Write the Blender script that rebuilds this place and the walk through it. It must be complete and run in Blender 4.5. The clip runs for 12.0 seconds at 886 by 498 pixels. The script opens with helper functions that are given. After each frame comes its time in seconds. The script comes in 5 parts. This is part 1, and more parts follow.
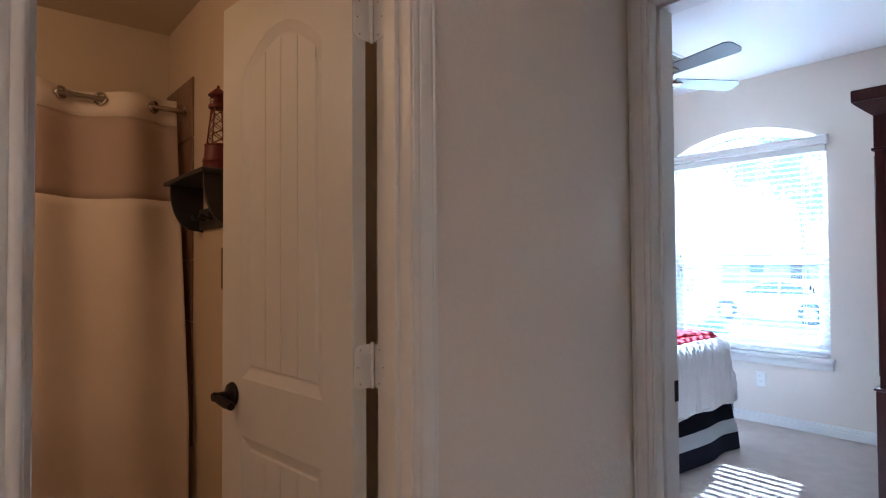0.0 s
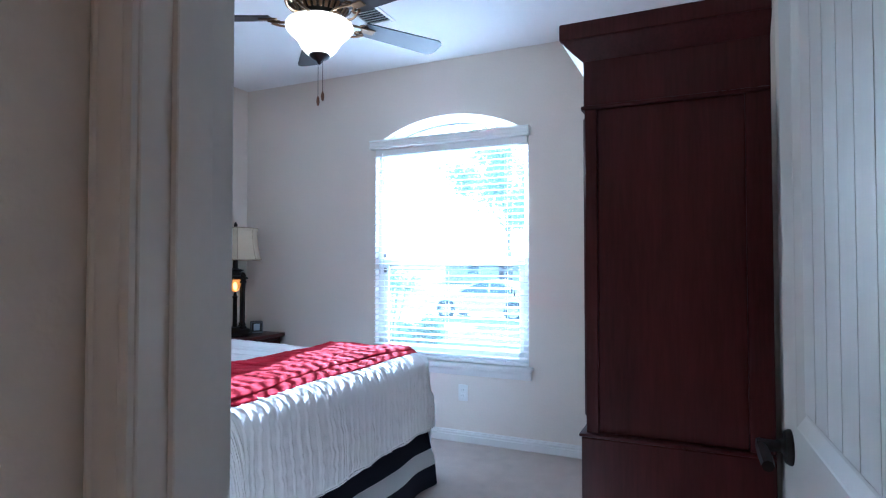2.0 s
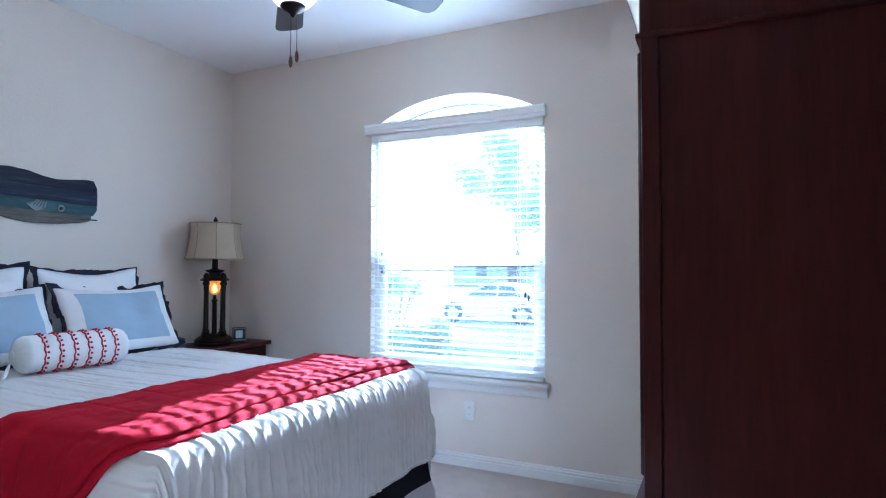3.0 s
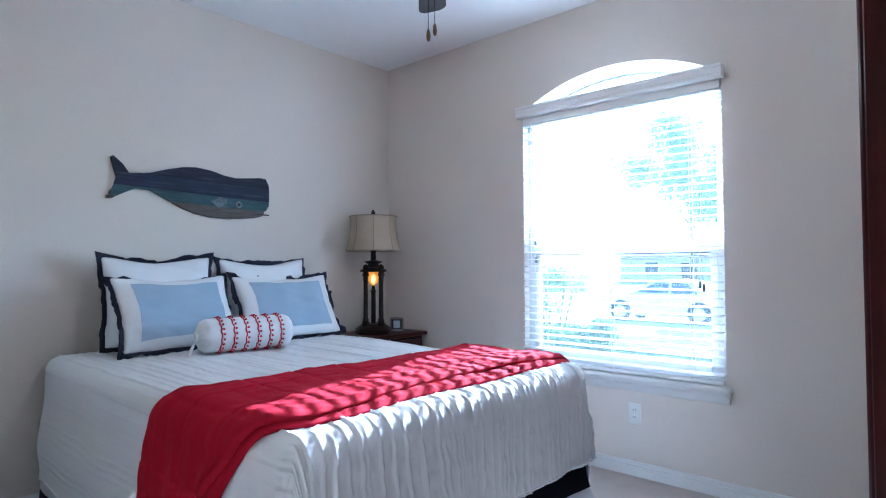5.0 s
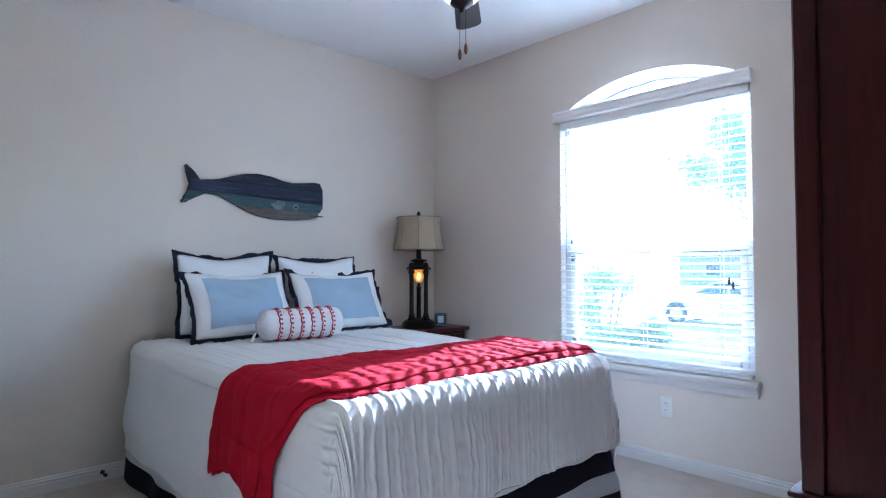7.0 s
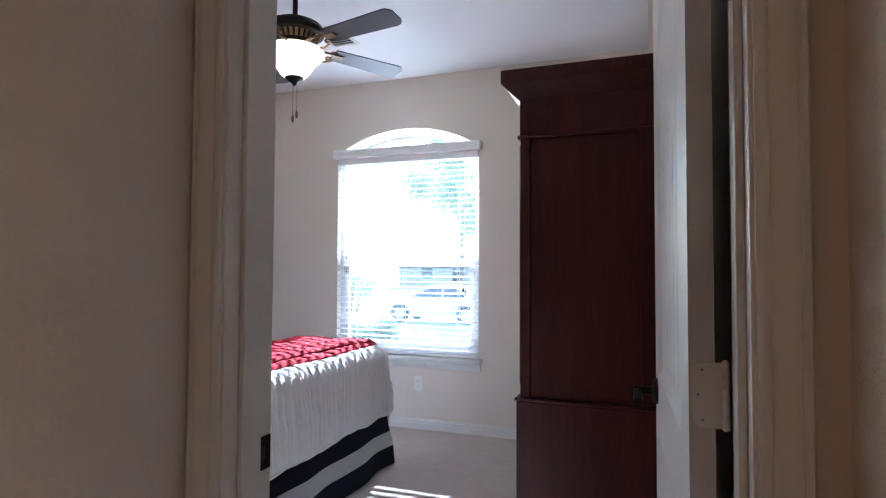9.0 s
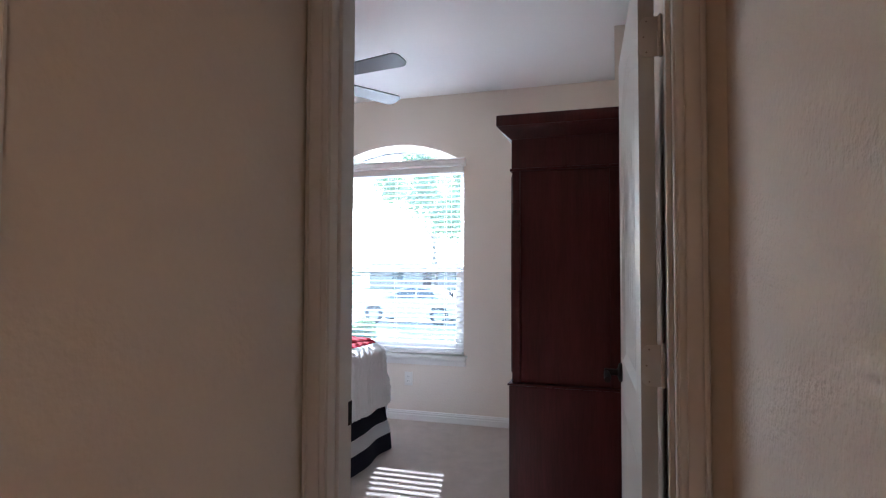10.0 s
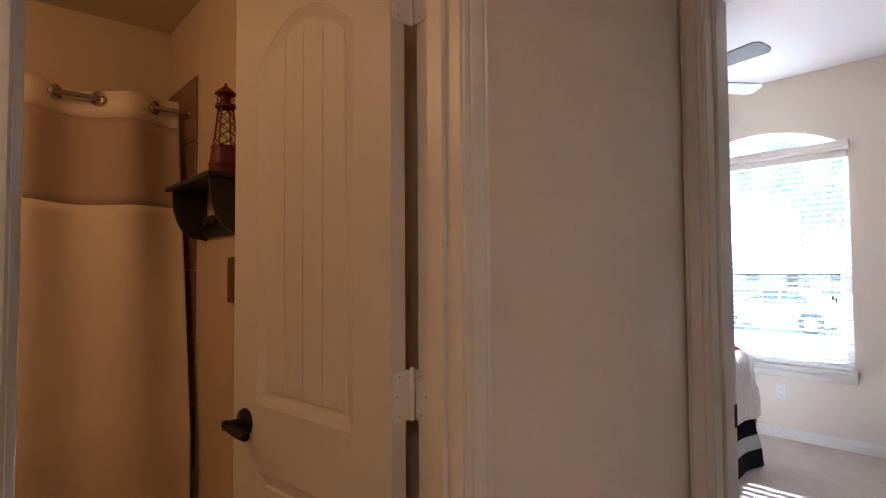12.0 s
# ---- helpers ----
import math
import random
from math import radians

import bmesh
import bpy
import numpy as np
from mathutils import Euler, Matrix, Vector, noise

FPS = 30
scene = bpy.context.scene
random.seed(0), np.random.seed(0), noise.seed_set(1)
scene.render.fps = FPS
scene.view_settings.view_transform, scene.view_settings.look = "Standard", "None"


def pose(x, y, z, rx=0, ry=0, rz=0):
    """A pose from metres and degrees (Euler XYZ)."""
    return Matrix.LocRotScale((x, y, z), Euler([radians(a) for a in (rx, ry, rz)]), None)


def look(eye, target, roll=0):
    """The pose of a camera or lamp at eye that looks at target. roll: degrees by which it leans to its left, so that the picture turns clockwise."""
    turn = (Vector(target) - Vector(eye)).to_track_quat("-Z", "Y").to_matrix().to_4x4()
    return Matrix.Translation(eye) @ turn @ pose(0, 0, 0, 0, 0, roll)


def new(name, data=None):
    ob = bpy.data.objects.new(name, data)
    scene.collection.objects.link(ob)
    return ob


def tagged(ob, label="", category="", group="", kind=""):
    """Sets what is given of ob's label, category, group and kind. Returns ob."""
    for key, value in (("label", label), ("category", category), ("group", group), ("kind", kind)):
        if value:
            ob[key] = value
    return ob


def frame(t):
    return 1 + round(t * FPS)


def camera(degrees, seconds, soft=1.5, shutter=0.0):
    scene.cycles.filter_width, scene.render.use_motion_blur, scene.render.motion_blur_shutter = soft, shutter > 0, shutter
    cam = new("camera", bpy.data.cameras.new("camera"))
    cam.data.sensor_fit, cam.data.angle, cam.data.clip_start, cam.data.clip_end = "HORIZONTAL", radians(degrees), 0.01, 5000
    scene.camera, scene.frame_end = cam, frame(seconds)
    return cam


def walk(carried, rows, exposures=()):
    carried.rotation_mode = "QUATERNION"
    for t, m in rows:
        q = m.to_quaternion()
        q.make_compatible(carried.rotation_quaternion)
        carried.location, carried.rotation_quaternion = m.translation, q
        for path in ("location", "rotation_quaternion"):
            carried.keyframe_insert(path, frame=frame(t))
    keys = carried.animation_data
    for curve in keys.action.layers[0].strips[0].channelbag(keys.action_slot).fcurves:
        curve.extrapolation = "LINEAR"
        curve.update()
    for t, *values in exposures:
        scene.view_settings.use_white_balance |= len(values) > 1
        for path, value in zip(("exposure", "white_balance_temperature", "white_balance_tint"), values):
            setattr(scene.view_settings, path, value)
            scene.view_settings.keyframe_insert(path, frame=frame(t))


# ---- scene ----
cam = camera(75.3, 12.0, soft=1.15)
PATH = [
    (0, (0.134, -0.087, 1.279), (1.410, 1.451, 1.330), -0.36),
    (0.5, (0.296, -0.011, 1.290), (1.727, 1.385, 1.338), -0.24),
    (0.8, (0.442, 0.083, 1.289), (2.037, 1.289, 1.341), 0.05),
    (1, (0.516, 0.099, 1.292), (2.188, 1.195, 1.343), 0.41),
    (1.5, (0.869, 0.156, 1.266), (2.654, 1.057, 1.321), 0.25),
    (2, (1.202, 0.238, 1.265), (3.017, 1.076, 1.318), -0.01),
    (2.5, (1.469, 0.347, 1.263), (3.288, 1.175, 1.313), -0.02),
    (2.7, (1.559, 0.383, 1.259), (3.376, 1.216, 1.313), 0.03),
    (4.5, (1.878, 0.483, 1.192), (3.454, 1.714, 1.249), -0.28),
    (5, (1.855, 0.468, 1.192), (3.347, 1.799, 1.248), -0.34),
    (5.5, (1.784, 0.401, 1.184), (3.211, 1.802, 1.248), -0.24),
    (6, (1.754, 0.336, 1.189), (3.154, 1.763, 1.248), -0.31),
    (6.5, (1.764, 0.287, 1.171), (3.129, 1.747, 1.234), -0.29),
    (6.7, (1.765, 0.278, 1.168), (3.113, 1.754, 1.231), -0.30),
    (8.3, (1.290, 0.064, 1.199), (2.997, 1.105, 1.257), 0.83),
    (8.5, (1.156, 0.108, 1.196), (2.939, 1.011, 1.267), 0.40),
    (9, (0.842, 0.108, 1.238), (2.718, 0.797, 1.309), 0.28),
    (9.5, (0.517, 0.124, 1.257), (2.424, 0.722, 1.327), 0.20),
    (10, (0.369, 0.106, 1.273), (2.279, 0.694, 1.347), 0.21),
    (10.5, (0.246, 0.024, 1.278), (2.096, 0.779, 1.348), -0.32),
    (11, (0.174, 0.009, 1.286), (1.854, 1.092, 1.361), -0.42),
    (11.2, (0.162, 0.029, 1.293), (1.774, 1.212, 1.360), 0.14),
    (11.5, (0.149, 0.053, 1.289), (1.627, 1.399, 1.367), -0.32),
    (12, (0.154, 0.099, 1.290), (1.442, 1.627, 1.369), -0.38),
]
# seconds, stops, kelvin, tint: the clip's camera opens up and warms as it leaves the room
EXPOSURES = [
    (0.0, 3.98, 4330, 4),
    (0.5, 3.74, 4300, 5),
    (1.2, 3.80, 4380, 4),
    (2.2, 3.52, 4220, 3),
    (3.5, 3.52, 4430, 4),
    (5.5, 3.49, 4450, 4),
    (8.3, 3.43, 4720, 7),
    (9.5, 3.23, 5050, 10),
    (10.5, 3.18, 5200, 11),
    (11.4, 3.40, 5380, 11),
    (12.0, 3.85, 5350, 10),
]
walk(cam, [(t, look(eye, target, roll)) for t, eye, target, roll in PATH], EXPOSURES)

# ---- world and large lights ----
world = bpy.data.worlds.new("world")
scene.world = world
world.use_nodes = True
SUN_ELEV, SUN_DIR = radians(27.8), Vector((0.976, 0.218, 0.0))
wn = world.node_tree
sky = wn.nodes.new("ShaderNodeTexSky")
sky.sky_type, sky.sun_disc, sky.sun_elevation = "NISHITA", False, SUN_ELEV
sky.sun_rotation = math.atan2(SUN_DIR.x, SUN_DIR.y)
wn.links.new(sky.outputs[0], wn.nodes["Background"].inputs[0])
wn.nodes["Background"].inputs[1].default_value = 0.15


def lamp(name, kind, m, energy, color=(1, 1, 1), size=0.1, size_y=None):
    data = bpy.data.lights.new(name, kind)
    data.energy, data.color = energy, color
    if kind == "AREA":
        data.size = size
        if size_y:
            data.shape, data.size_y = "RECTANGLE", size_y
    elif kind == "SUN":
        data.angle = radians(size)
    else:
        data.shadow_soft_size = size
    ob = new(name, data)
    ob.matrix_world = m
    return ob


toward = Vector((SUN_DIR.x * math.cos(SUN_ELEV), SUN_DIR.y * math.cos(SUN_ELEV), math.sin(SUN_ELEV)))
lamp("sun", "SUN", look(toward * 20, (0, 0, 0)), 3.3, (1.0, 0.97, 0.93), 0.5)
# warm bulbs of the bathroom and of the hall behind the walker
lamp("bath_bulb", "POINT", pose(-0.35, 2.0, 2.15), 0.86, (1.0, 0.48, 0.16), 0.12)
lamp("hall_bulb", "POINT", pose(-1.4, -1.7, 2.4), 2.2, (1.0, 0.60, 0.33), 0.15)
lamp("fan_bulb", "POINT", pose(3.367, 1.871, 2.33), 1.3, (1.0, 0.86, 0.66), 0.05)
lamp("lamp_bulb", "POINT", pose(4.65, 3.645, 1.12), 0.012, (1.0, 0.55, 0.18), 0.012)


# ---- materials ----
def material(name, base, rough=0.6, metal=0.0, var=0.08, scale=6.0, grain=60.0, bump=0.0, bump_scale=None, stretch=(1, 1, 1), spec=0.5, dist=0.002, rand=0.0, sheen=0.0):
    """A surface with a slow and a fine variation of its colour and a fine relief, in metres."""
    m = bpy.data.materials.new(name)
    m.use_nodes = True
    nt, b = m.node_tree, m.node_tree.nodes["Principled BSDF"]
    N, L = nt.nodes.new, nt.links.new
    co, mp = N("ShaderNodeTexCoord"), N("ShaderNodeMapping")
    mp.inputs["Scale"].default_value = stretch
    L(co.outputs["Object"], mp.inputs[0])
    slow, fine = N("ShaderNodeTexNoise"), N("ShaderNodeTexNoise")
    slow.inputs["Scale"].default_value, fine.inputs["Scale"].default_value = scale, grain
    slow.inputs["Detail"].default_value, fine.inputs["Detail"].default_value = 3.0, 3.0
    L(mp.outputs[0], slow.inputs[0])
    L(mp.outputs[0], fine.inputs[0])
    add = N("ShaderNodeMath")
    add.operation = "ADD"
    L(slow.outputs["Fac"], add.inputs[0])
    L(fine.outputs["Fac"], add.inputs[1])
    last = add
    if rand:
        info, mul, more = N("ShaderNodeObjectInfo"), N("ShaderNodeMath"), N("ShaderNodeMath")
        mul.operation, mul.inputs[1].default_value = "MULTIPLY_ADD", rand
        mul.inputs[2].default_value = -rand / 2
        L(info.outputs["Random"], mul.inputs[0])
        L(mul.outputs[0], more.inputs[1])
        L(add.outputs[0], more.inputs[0])
        last = more
    ramp = N("ShaderNodeMapRange")
    ramp.inputs[1].default_value, ramp.inputs[2].default_value = 0.5, 1.5
    ramp.inputs[3].default_value, ramp.inputs[4].default_value = 1 - var, 1 + var
    L(last.outputs[0], ramp.inputs[0])
    mix = N("ShaderNodeVectorMath")
    mix.operation = "SCALE"
    mix.inputs[0].default_value = base
    L(ramp.outputs[0], mix.inputs["Scale"])
    L(mix.outputs[0], b.inputs["Base Color"])
    b.inputs["Roughness"].default_value, b.inputs["Metallic"].default_value = rough, metal
    b.inputs["Specular IOR Level"].default_value = spec
    b.inputs["Sheen Weight"].default_value = sheen
    if bump:
        tex = fine
        if bump_scale:
            tex = N("ShaderNodeTexNoise")
            tex.inputs["Scale"].default_value, tex.inputs["Detail"].default_value = bump_scale, 2.0
            L(mp.outputs[0], tex.inputs[0])
        bp = N("ShaderNodeBump")
        bp.inputs["Strength"].default_value, bp.inputs["Distance"].default_value = bump, dist
        L(tex.outputs["Fac"], bp.inputs["Height"])
        L(bp.outputs[0], b.inputs["Normal"])
    return m


def glowing(name, color, strength, base=(0.8, 0.8, 0.8)):
    m = material(name, base, 0.4, var=0.02)
    b = m.node_tree.nodes["Principled BSDF"]
    b.inputs["Emission Color"].default_value, b.inputs["Emission Strength"].default_value = (*color, 1), strength
    return m


WALL = material("wall_paint", (0.72, 0.655, 0.58), 0.75, var=0.03, scale=1.5, grain=90, bump=0.3, bump_scale=70, dist=0.004)
WALLR = material("wall_paint_rough", (0.72, 0.655, 0.58), 0.75, var=0.03, scale=1.5, grain=90, bump=0.9, bump_scale=105, dist=0.0055)
CEIL = material("ceiling_paint", (0.86, 0.86, 0.85), 0.9, var=0.02, scale=2, grain=80, bump=0.35, bump_scale=70, dist=0.003)
BATHWALL = material("bath_paint", (0.62, 0.53, 0.42), 0.7, var=0.04, scale=1.5, grain=90, bump=0.4, bump_scale=85, dist=0.003)
TRIM = material("trim_paint", (0.74, 0.73, 0.71), 0.35, var=0.03, scale=3, grain=70, bump=0.05)
DOORP = material("door_paint", (0.64, 0.63, 0.60), 0.50, var=0.03, scale=3, grain=120, bump=0.12, bump_scale=150, stretch=(1, 1, 0.12), dist=0.001)
CARPET = material("carpet", (0.50, 0.42, 0.36), 0.95, var=0.22, scale=9, grain=240, bump=0.9, bump_scale=260, dist=0.008, sheen=0.3)
MAHOG = material("mahogany", (0.055, 0.0112, 0.0112), 0.36, var=0.45, scale=2.5, grain=22, bump=0.04, stretch=(6, 6, 0.5), spec=0.22)
MAHOGD = material("mahogany_dark", (0.042, 0.010, 0.009), 0.42, var=0.35, scale=2.5, grain=22, stretch=(6, 6, 0.5), spec=0.2)
BRONZE = material("oiled_bronze", (0.018, 0.013, 0.012), 0.45, 0.6, var=0.3, scale=20, grain=80)


def window_glass(name, glare):
    """Clear glass; a veil mixed in scatters some sun to imitate the outside's glare."""
    m = bpy.data.materials.new(name)
    m.use_nodes = True
    nt = m.node_tree
    g = nt.nodes["Principled BSDF"]
    g.inputs["Transmission Weight"].default_value, g.inputs["Roughness"].default_value, g.inputs["IOR"].default_value = 1.0, 0.0, 1.02
    veil, mix = nt.nodes.new("ShaderNodeBsdfTranslucent"), nt.nodes.new("ShaderNodeMixShader")
    veil.inputs[0].default_value, mix.inputs[0].default_value = (0.70, 0.82, 0.82, 1), glare
    nt.links.new(g.outputs[0], mix.inputs[1])
    nt.links.new(veil.outputs[0], mix.inputs[2])
    nt.links.new(mix.outputs[0], nt.nodes["Material Output"].inputs["Surface"])
    return m


GLASSM = window_glass("window_glass", 0.020)
GLASSL = window_glass("lower_window_glass", 0.011)


# ---- mesh helpers ----
def mesh_object(name, bm, mat, smooth=False):
    me = bpy.data.meshes.new(name)
    bmesh.ops.recalc_face_normals(bm, faces=bm.faces)
    if smooth:
        for f in bm.faces:
            f.smooth = True
    bm.to_mesh(me)
    bm.free()
    me.materials.append(mat)
    if smooth and smooth != "all":
        me.set_sharp_from_angle(angle=radians(40))
    return new(name, me)


def part(name, bm, mat, parent, label="", smooth=True):
    ob = mesh_object(name, bm, mat, smooth)
    ob.parent = parent
    if label:
        ob["label"] = label
    return ob


def thing(name, x, y, z, label, category, group="", rz=0.0):
    ob = new(name)
    ob.empty_display_size = 0.05
    ob.matrix_world = pose(x, y, z, 0, 0, rz)
    return tagged(ob, label, category, group)


def structure(name, bm, mat, label="", category="", smooth=False):
    return tagged(mesh_object(name, bm, mat, smooth), label, category, kind="structure")


def box(bm, x0, x1, y0, y1, z0, z1, bevel=0.0, seg=1, m=None):
    r = bmesh.ops.create_cube(bm, size=1.0)
    vs = r["verts"]
    for v in vs:
        v.co = Vector((x0 + (v.co.x + 0.5) * (x1 - x0), y0 + (v.co.y + 0.5) * (y1 - y0), z0 + (v.co.z + 0.5) * (z1 - z0)))
        if m is not None:
            v.co = m @ v.co
    if bevel:
        es = list({e for v in vs for e in v.link_edges})
        bmesh.ops.bevel(bm, geom=es, offset=bevel, segments=seg, affect="EDGES", profile=0.5)
    return bm


def B(*a, **k):
    return box(bmesh.new(), *a, **k)


def prism(bm, pts, place, a, b):
    """A polygon of (u, v) drawn out from a to b; place(u, v, w) gives the point."""
    lo = [bm.verts.new(place(u, v, a)) for u, v in pts]
    hi = [bm.verts.new(place(u, v, b)) for u, v in pts]
    n = len(pts)
    for i in range(n):
        bm.faces.new((lo[i], lo[(i + 1) % n], hi[(i + 1) % n], hi[i]))
    bm.faces.new(lo[::-1])
    bm.faces.new(hi)
    return bm


def lathe(bm, prof, seg=24, c=(0, 0, 0), squash=1.0, m=None):
    rings = []
    for r, z in prof:
        ring = []
        for i in range(seg):
            a = 2 * math.pi * i / seg
            p = Vector((c[0] + r * math.cos(a), c[1] + r * squash * math.sin(a), c[2] + z))
            ring.append(bm.verts.new(m @ p if m is not None else p))
        rings.append(ring)
    for p, q in zip(rings, rings[1:]):
        for i in range(seg):
            bm.faces.new((p[i], p[(i + 1) % seg], q[(i + 1) % seg], q[i]))
    bm.faces.new(rings[0][::-1])
    bm.faces.new(rings[-1])
    return bm


def tube(bm, pts, r, seg=8, taper=None):
    pts = [Vector(p) for p in pts]
    rings = []
    for i, p in enumerate(pts):
        d = (pts[min(i + 1, len(pts) - 1)] - pts[max(i - 1, 0)]).normalized()
        s = d.cross(Vector((0, 0, 1)))
        s = s.normalized() if s.length > 1e-3 else Vector((1, 0, 0))
        t = d.cross(s)
        rr = r * (taper(i / (len(pts) - 1)) if taper else 1)
        rings.append([bm.verts.new(p + s * rr * math.cos(2 * math.pi * k / seg) + t * rr * math.sin(2 * math.pi * k / seg)) for k in range(seg)])
    for p, q in zip(rings, rings[1:]):
        for i in range(seg):
            bm.faces.new((p[i], p[(i + 1) % seg], q[(i + 1) % seg], q[i]))
    bm.faces.new(rings[0][::-1])
    bm.faces.new(rings[-1])
    return bm


def grid_mesh(bm, nu, nv, fn):
    vs = [[bm.verts.new(fn(i / nu, j / nv)) for j in range(nv + 1)] for i in range(nu + 1)]
    for i in range(nu):
        for j in range(nv):
            bm.faces.new((vs[i][j], vs[i + 1][j], vs[i + 1][j + 1], vs[i][j + 1]))
    return bm


# ---- the plan: hall along x, bathroom beyond its y wall, bedroom at its end ----
HL, HR = 0.838, -0.10            # hall wall faces
DX0, DX1 = 1.612, 1.735         # wall with the bedroom door
DY0, DY1, DH = 0.0, 0.774, 2.014 # bedroom doorway
BX0, BX1 = 0.194, 0.816         # bathroom doorway
BY = 0.955                      # bathroom face of the hall wall
RX, RY, RS, CZ = 5.012, 3.875, -0.10, 2.77
CX, CY, PY0 = 3.98, 0.127, -0.03   # end and face of the bedroom wall beyond the armoire, and face of the wall behind the open door
WY0, WY1, WZ0, WZ1, WA = 1.352, 2.572, 0.564, 2.188, 2.362  # window: sides, sill, spring, crown
BXW, BTILE, BBACK, BCZ = 0.95, 2.72, 3.17, 2.5

# floors and ceilings
structure("floor", B(DX0 + 0.06, RX, RS, RY, -0.12, 0.0), CARPET, "beige cut-pile carpet in the bedroom", "floor")
structure("floor_hall", B(-2.6, DX0 + 0.06, -2.0, HL + 0.06, -0.12, 0.0), CARPET, "beige cut-pile carpet in the hall", "floor")
TILE = material("bath_tile", (0.42, 0.33, 0.25), 0.4, var=0.15, scale=5, grain=40)
structure("floor_bath", B(-1.25, BXW, HL + 0.06, BBACK, -0.12, 0.0), TILE, "tan tiled bathroom floor", "floor")
structure("ceiling", B(DX1 - 0.05, RX + 0.02, RS - 0.02, RY + 0.02, CZ, CZ + 0.12), CEIL, "white lightly textured bedroom ceiling", "ceiling")
structure("ceiling_hall", B(-2.6, DX0 + 0.05, -2.02, HL + 0.02, 2.746, 2.865), CEIL, "white hall ceiling", "ceiling")
structure("ceiling_bath", B(-1.25, BXW + 0.02, BY - 0.02, BBACK + 0.02, BCZ, BCZ + 0.12), BATHWALL, "tan bathroom ceiling", "ceiling")

# walls
bm = bmesh.new()
box(bm, DX0, DX1, RS, DY0 - 0.018, 0, CZ)
box(bm, DX0, DX1, DY1 + 0.018, RY, 0, CZ)
box(bm, DX0, DX1, DY0 - 0.018, DY1 + 0.018, DH + 0.018, CZ)
structure("wall_west", bm, WALL, "cream painted wall with the bedroom doorway", "wall")
structure("wall_north", B(DX0, RX + 0.2, RY, RY + 0.12, 0, CZ + 0.1), WALL, "cream painted wall behind the bed", "wall")
structure("wall_south", B(0.40, RX + 0.2, RS - 0.12, RS, 0, CZ + 0.1), WALLR, "cream painted textured wall", "wall")
structure("wall_pocket", B(DX1, CX, RS, PY0, 0, CZ), WALL, "cream painted wall behind the open door", "wall")
structure("wall_closet", B(CX, RX, RS, CY, 0, CZ), WALL, "cream painted wall behind the armoire", "wall")
structure("wall_cross_east", B(0.40, 0.52, -2.0, RS - 0.12, 0, CZ + 0.1), WALL, "cream painted wall of the cross hall", "wall")
structure("wall_cross_south", B(-2.72, 0.40, -2.12, -2.0, 0, CZ + 0.1), WALL, "cream painted wall of the cross hall", "wall")
bm = bmesh.new()
box(bm, -2.6, BX0 - 0.018, HL, BY, 0, 2.745)
box(bm, BX1 + 0.018, DX0, HL, BY, 0, 2.745)
box(bm, BX0 - 0.018, BX1 + 0.018, HL, BY, DH + 0.018, 2.745)
structure("wall_hall", bm, WALL, "cream painted hall wall with the bathroom doorway", "wall")
structure("wall_hall_end", B(-2.72, -2.6, -2.0, HL + 0.115, 0, 2.745), WALL, "cream painted wall at the hall's end", "wall")
structure("wall_bath_east", B(BXW, BXW + 0.1, BY, BBACK, 0, BCZ + 0.1), BATHWALL, "tan painted bathroom wall", "wall")
structure("wall_bath_north", B(-1.25, BXW + 0.1, BBACK, BBACK + 0.1, 0, BCZ + 0.1), BATHWALL, "tan painted bathroom wall over the tub", "wall")
structure("wall_bath_west", B(-1.35, -1.25, BY, BBACK + 0.1, 0, BCZ + 0.1), BATHWALL, "tan painted bathroom wall", "wall")
structure("wall_bath_lining", B(-1.25, BX0 - 0.08, BY, BY + 0.012, 0, BCZ), BATHWALL, "tan painted bathroom side of the hall wall", "wall")

# window wall with an arched opening through it
WT = 0.16


def arch(y, lift=0.0, inset=0.0):
    c, h = (WY0 + WY1) / 2, (WY1 - WY0) / 2 - inset
    k = min(1.0, abs(y - c) / h)
    rise = WA - WZ1
    rad = (h * h + rise * rise) / (2 * rise)
    return WZ1 + lift + math.sqrt(max(rad * rad - (k * h) ** 2, 0)) - (rad - rise)


bm = bmesh.new()
box(bm, RX, RX + WT, RS - 0.12, WY0, 0, CZ + 0.1)
box(bm, RX, RX + WT, WY1, RY + 0.12, 0, CZ + 0.1)
box(bm, RX, RX + WT, WY0, WY1, 0, WZ0)
NA = 28
ys = [WY0 + (WY1 - WY0) * i / NA for i in range(NA + 1)]
prism(bm, [(y, arch(y)) for y in ys] + [(WY1, CZ + 0.1), (WY0, CZ + 0.1)], lambda u, v, w: Vector((w, u, v)), RX, RX + WT)
structure("wall_east", bm, WALL, "cream painted wall with the arched window", "wall")


# ---- trim ----
def base_profile():
    return [(0, 0), (0.014, 0), (0.014, 0.046), (0.010, 0.051), (0.0125, 0.055), (0.0125, 0.064), (0.007, 0.069), (0.009, 0.073), (0.006, 0.079), (0, 0.081)]


def baseboard(x0, y0, x1, y1, nx, ny):
    """Along a wall whose face points to (nx, ny)."""
    d = Vector((x1 - x0, y1 - y0, 0))
    L = d.length
    d.normalize()
    n = Vector((nx, ny, 0))
    bm = prism(bmesh.new(), base_profile(), lambda u, v, w: Vector((x0, y0, v)) + d * w + n * u, 0, L)
    return structure("baseboard", bm, TRIM, "white moulded baseboard", "baseboard")


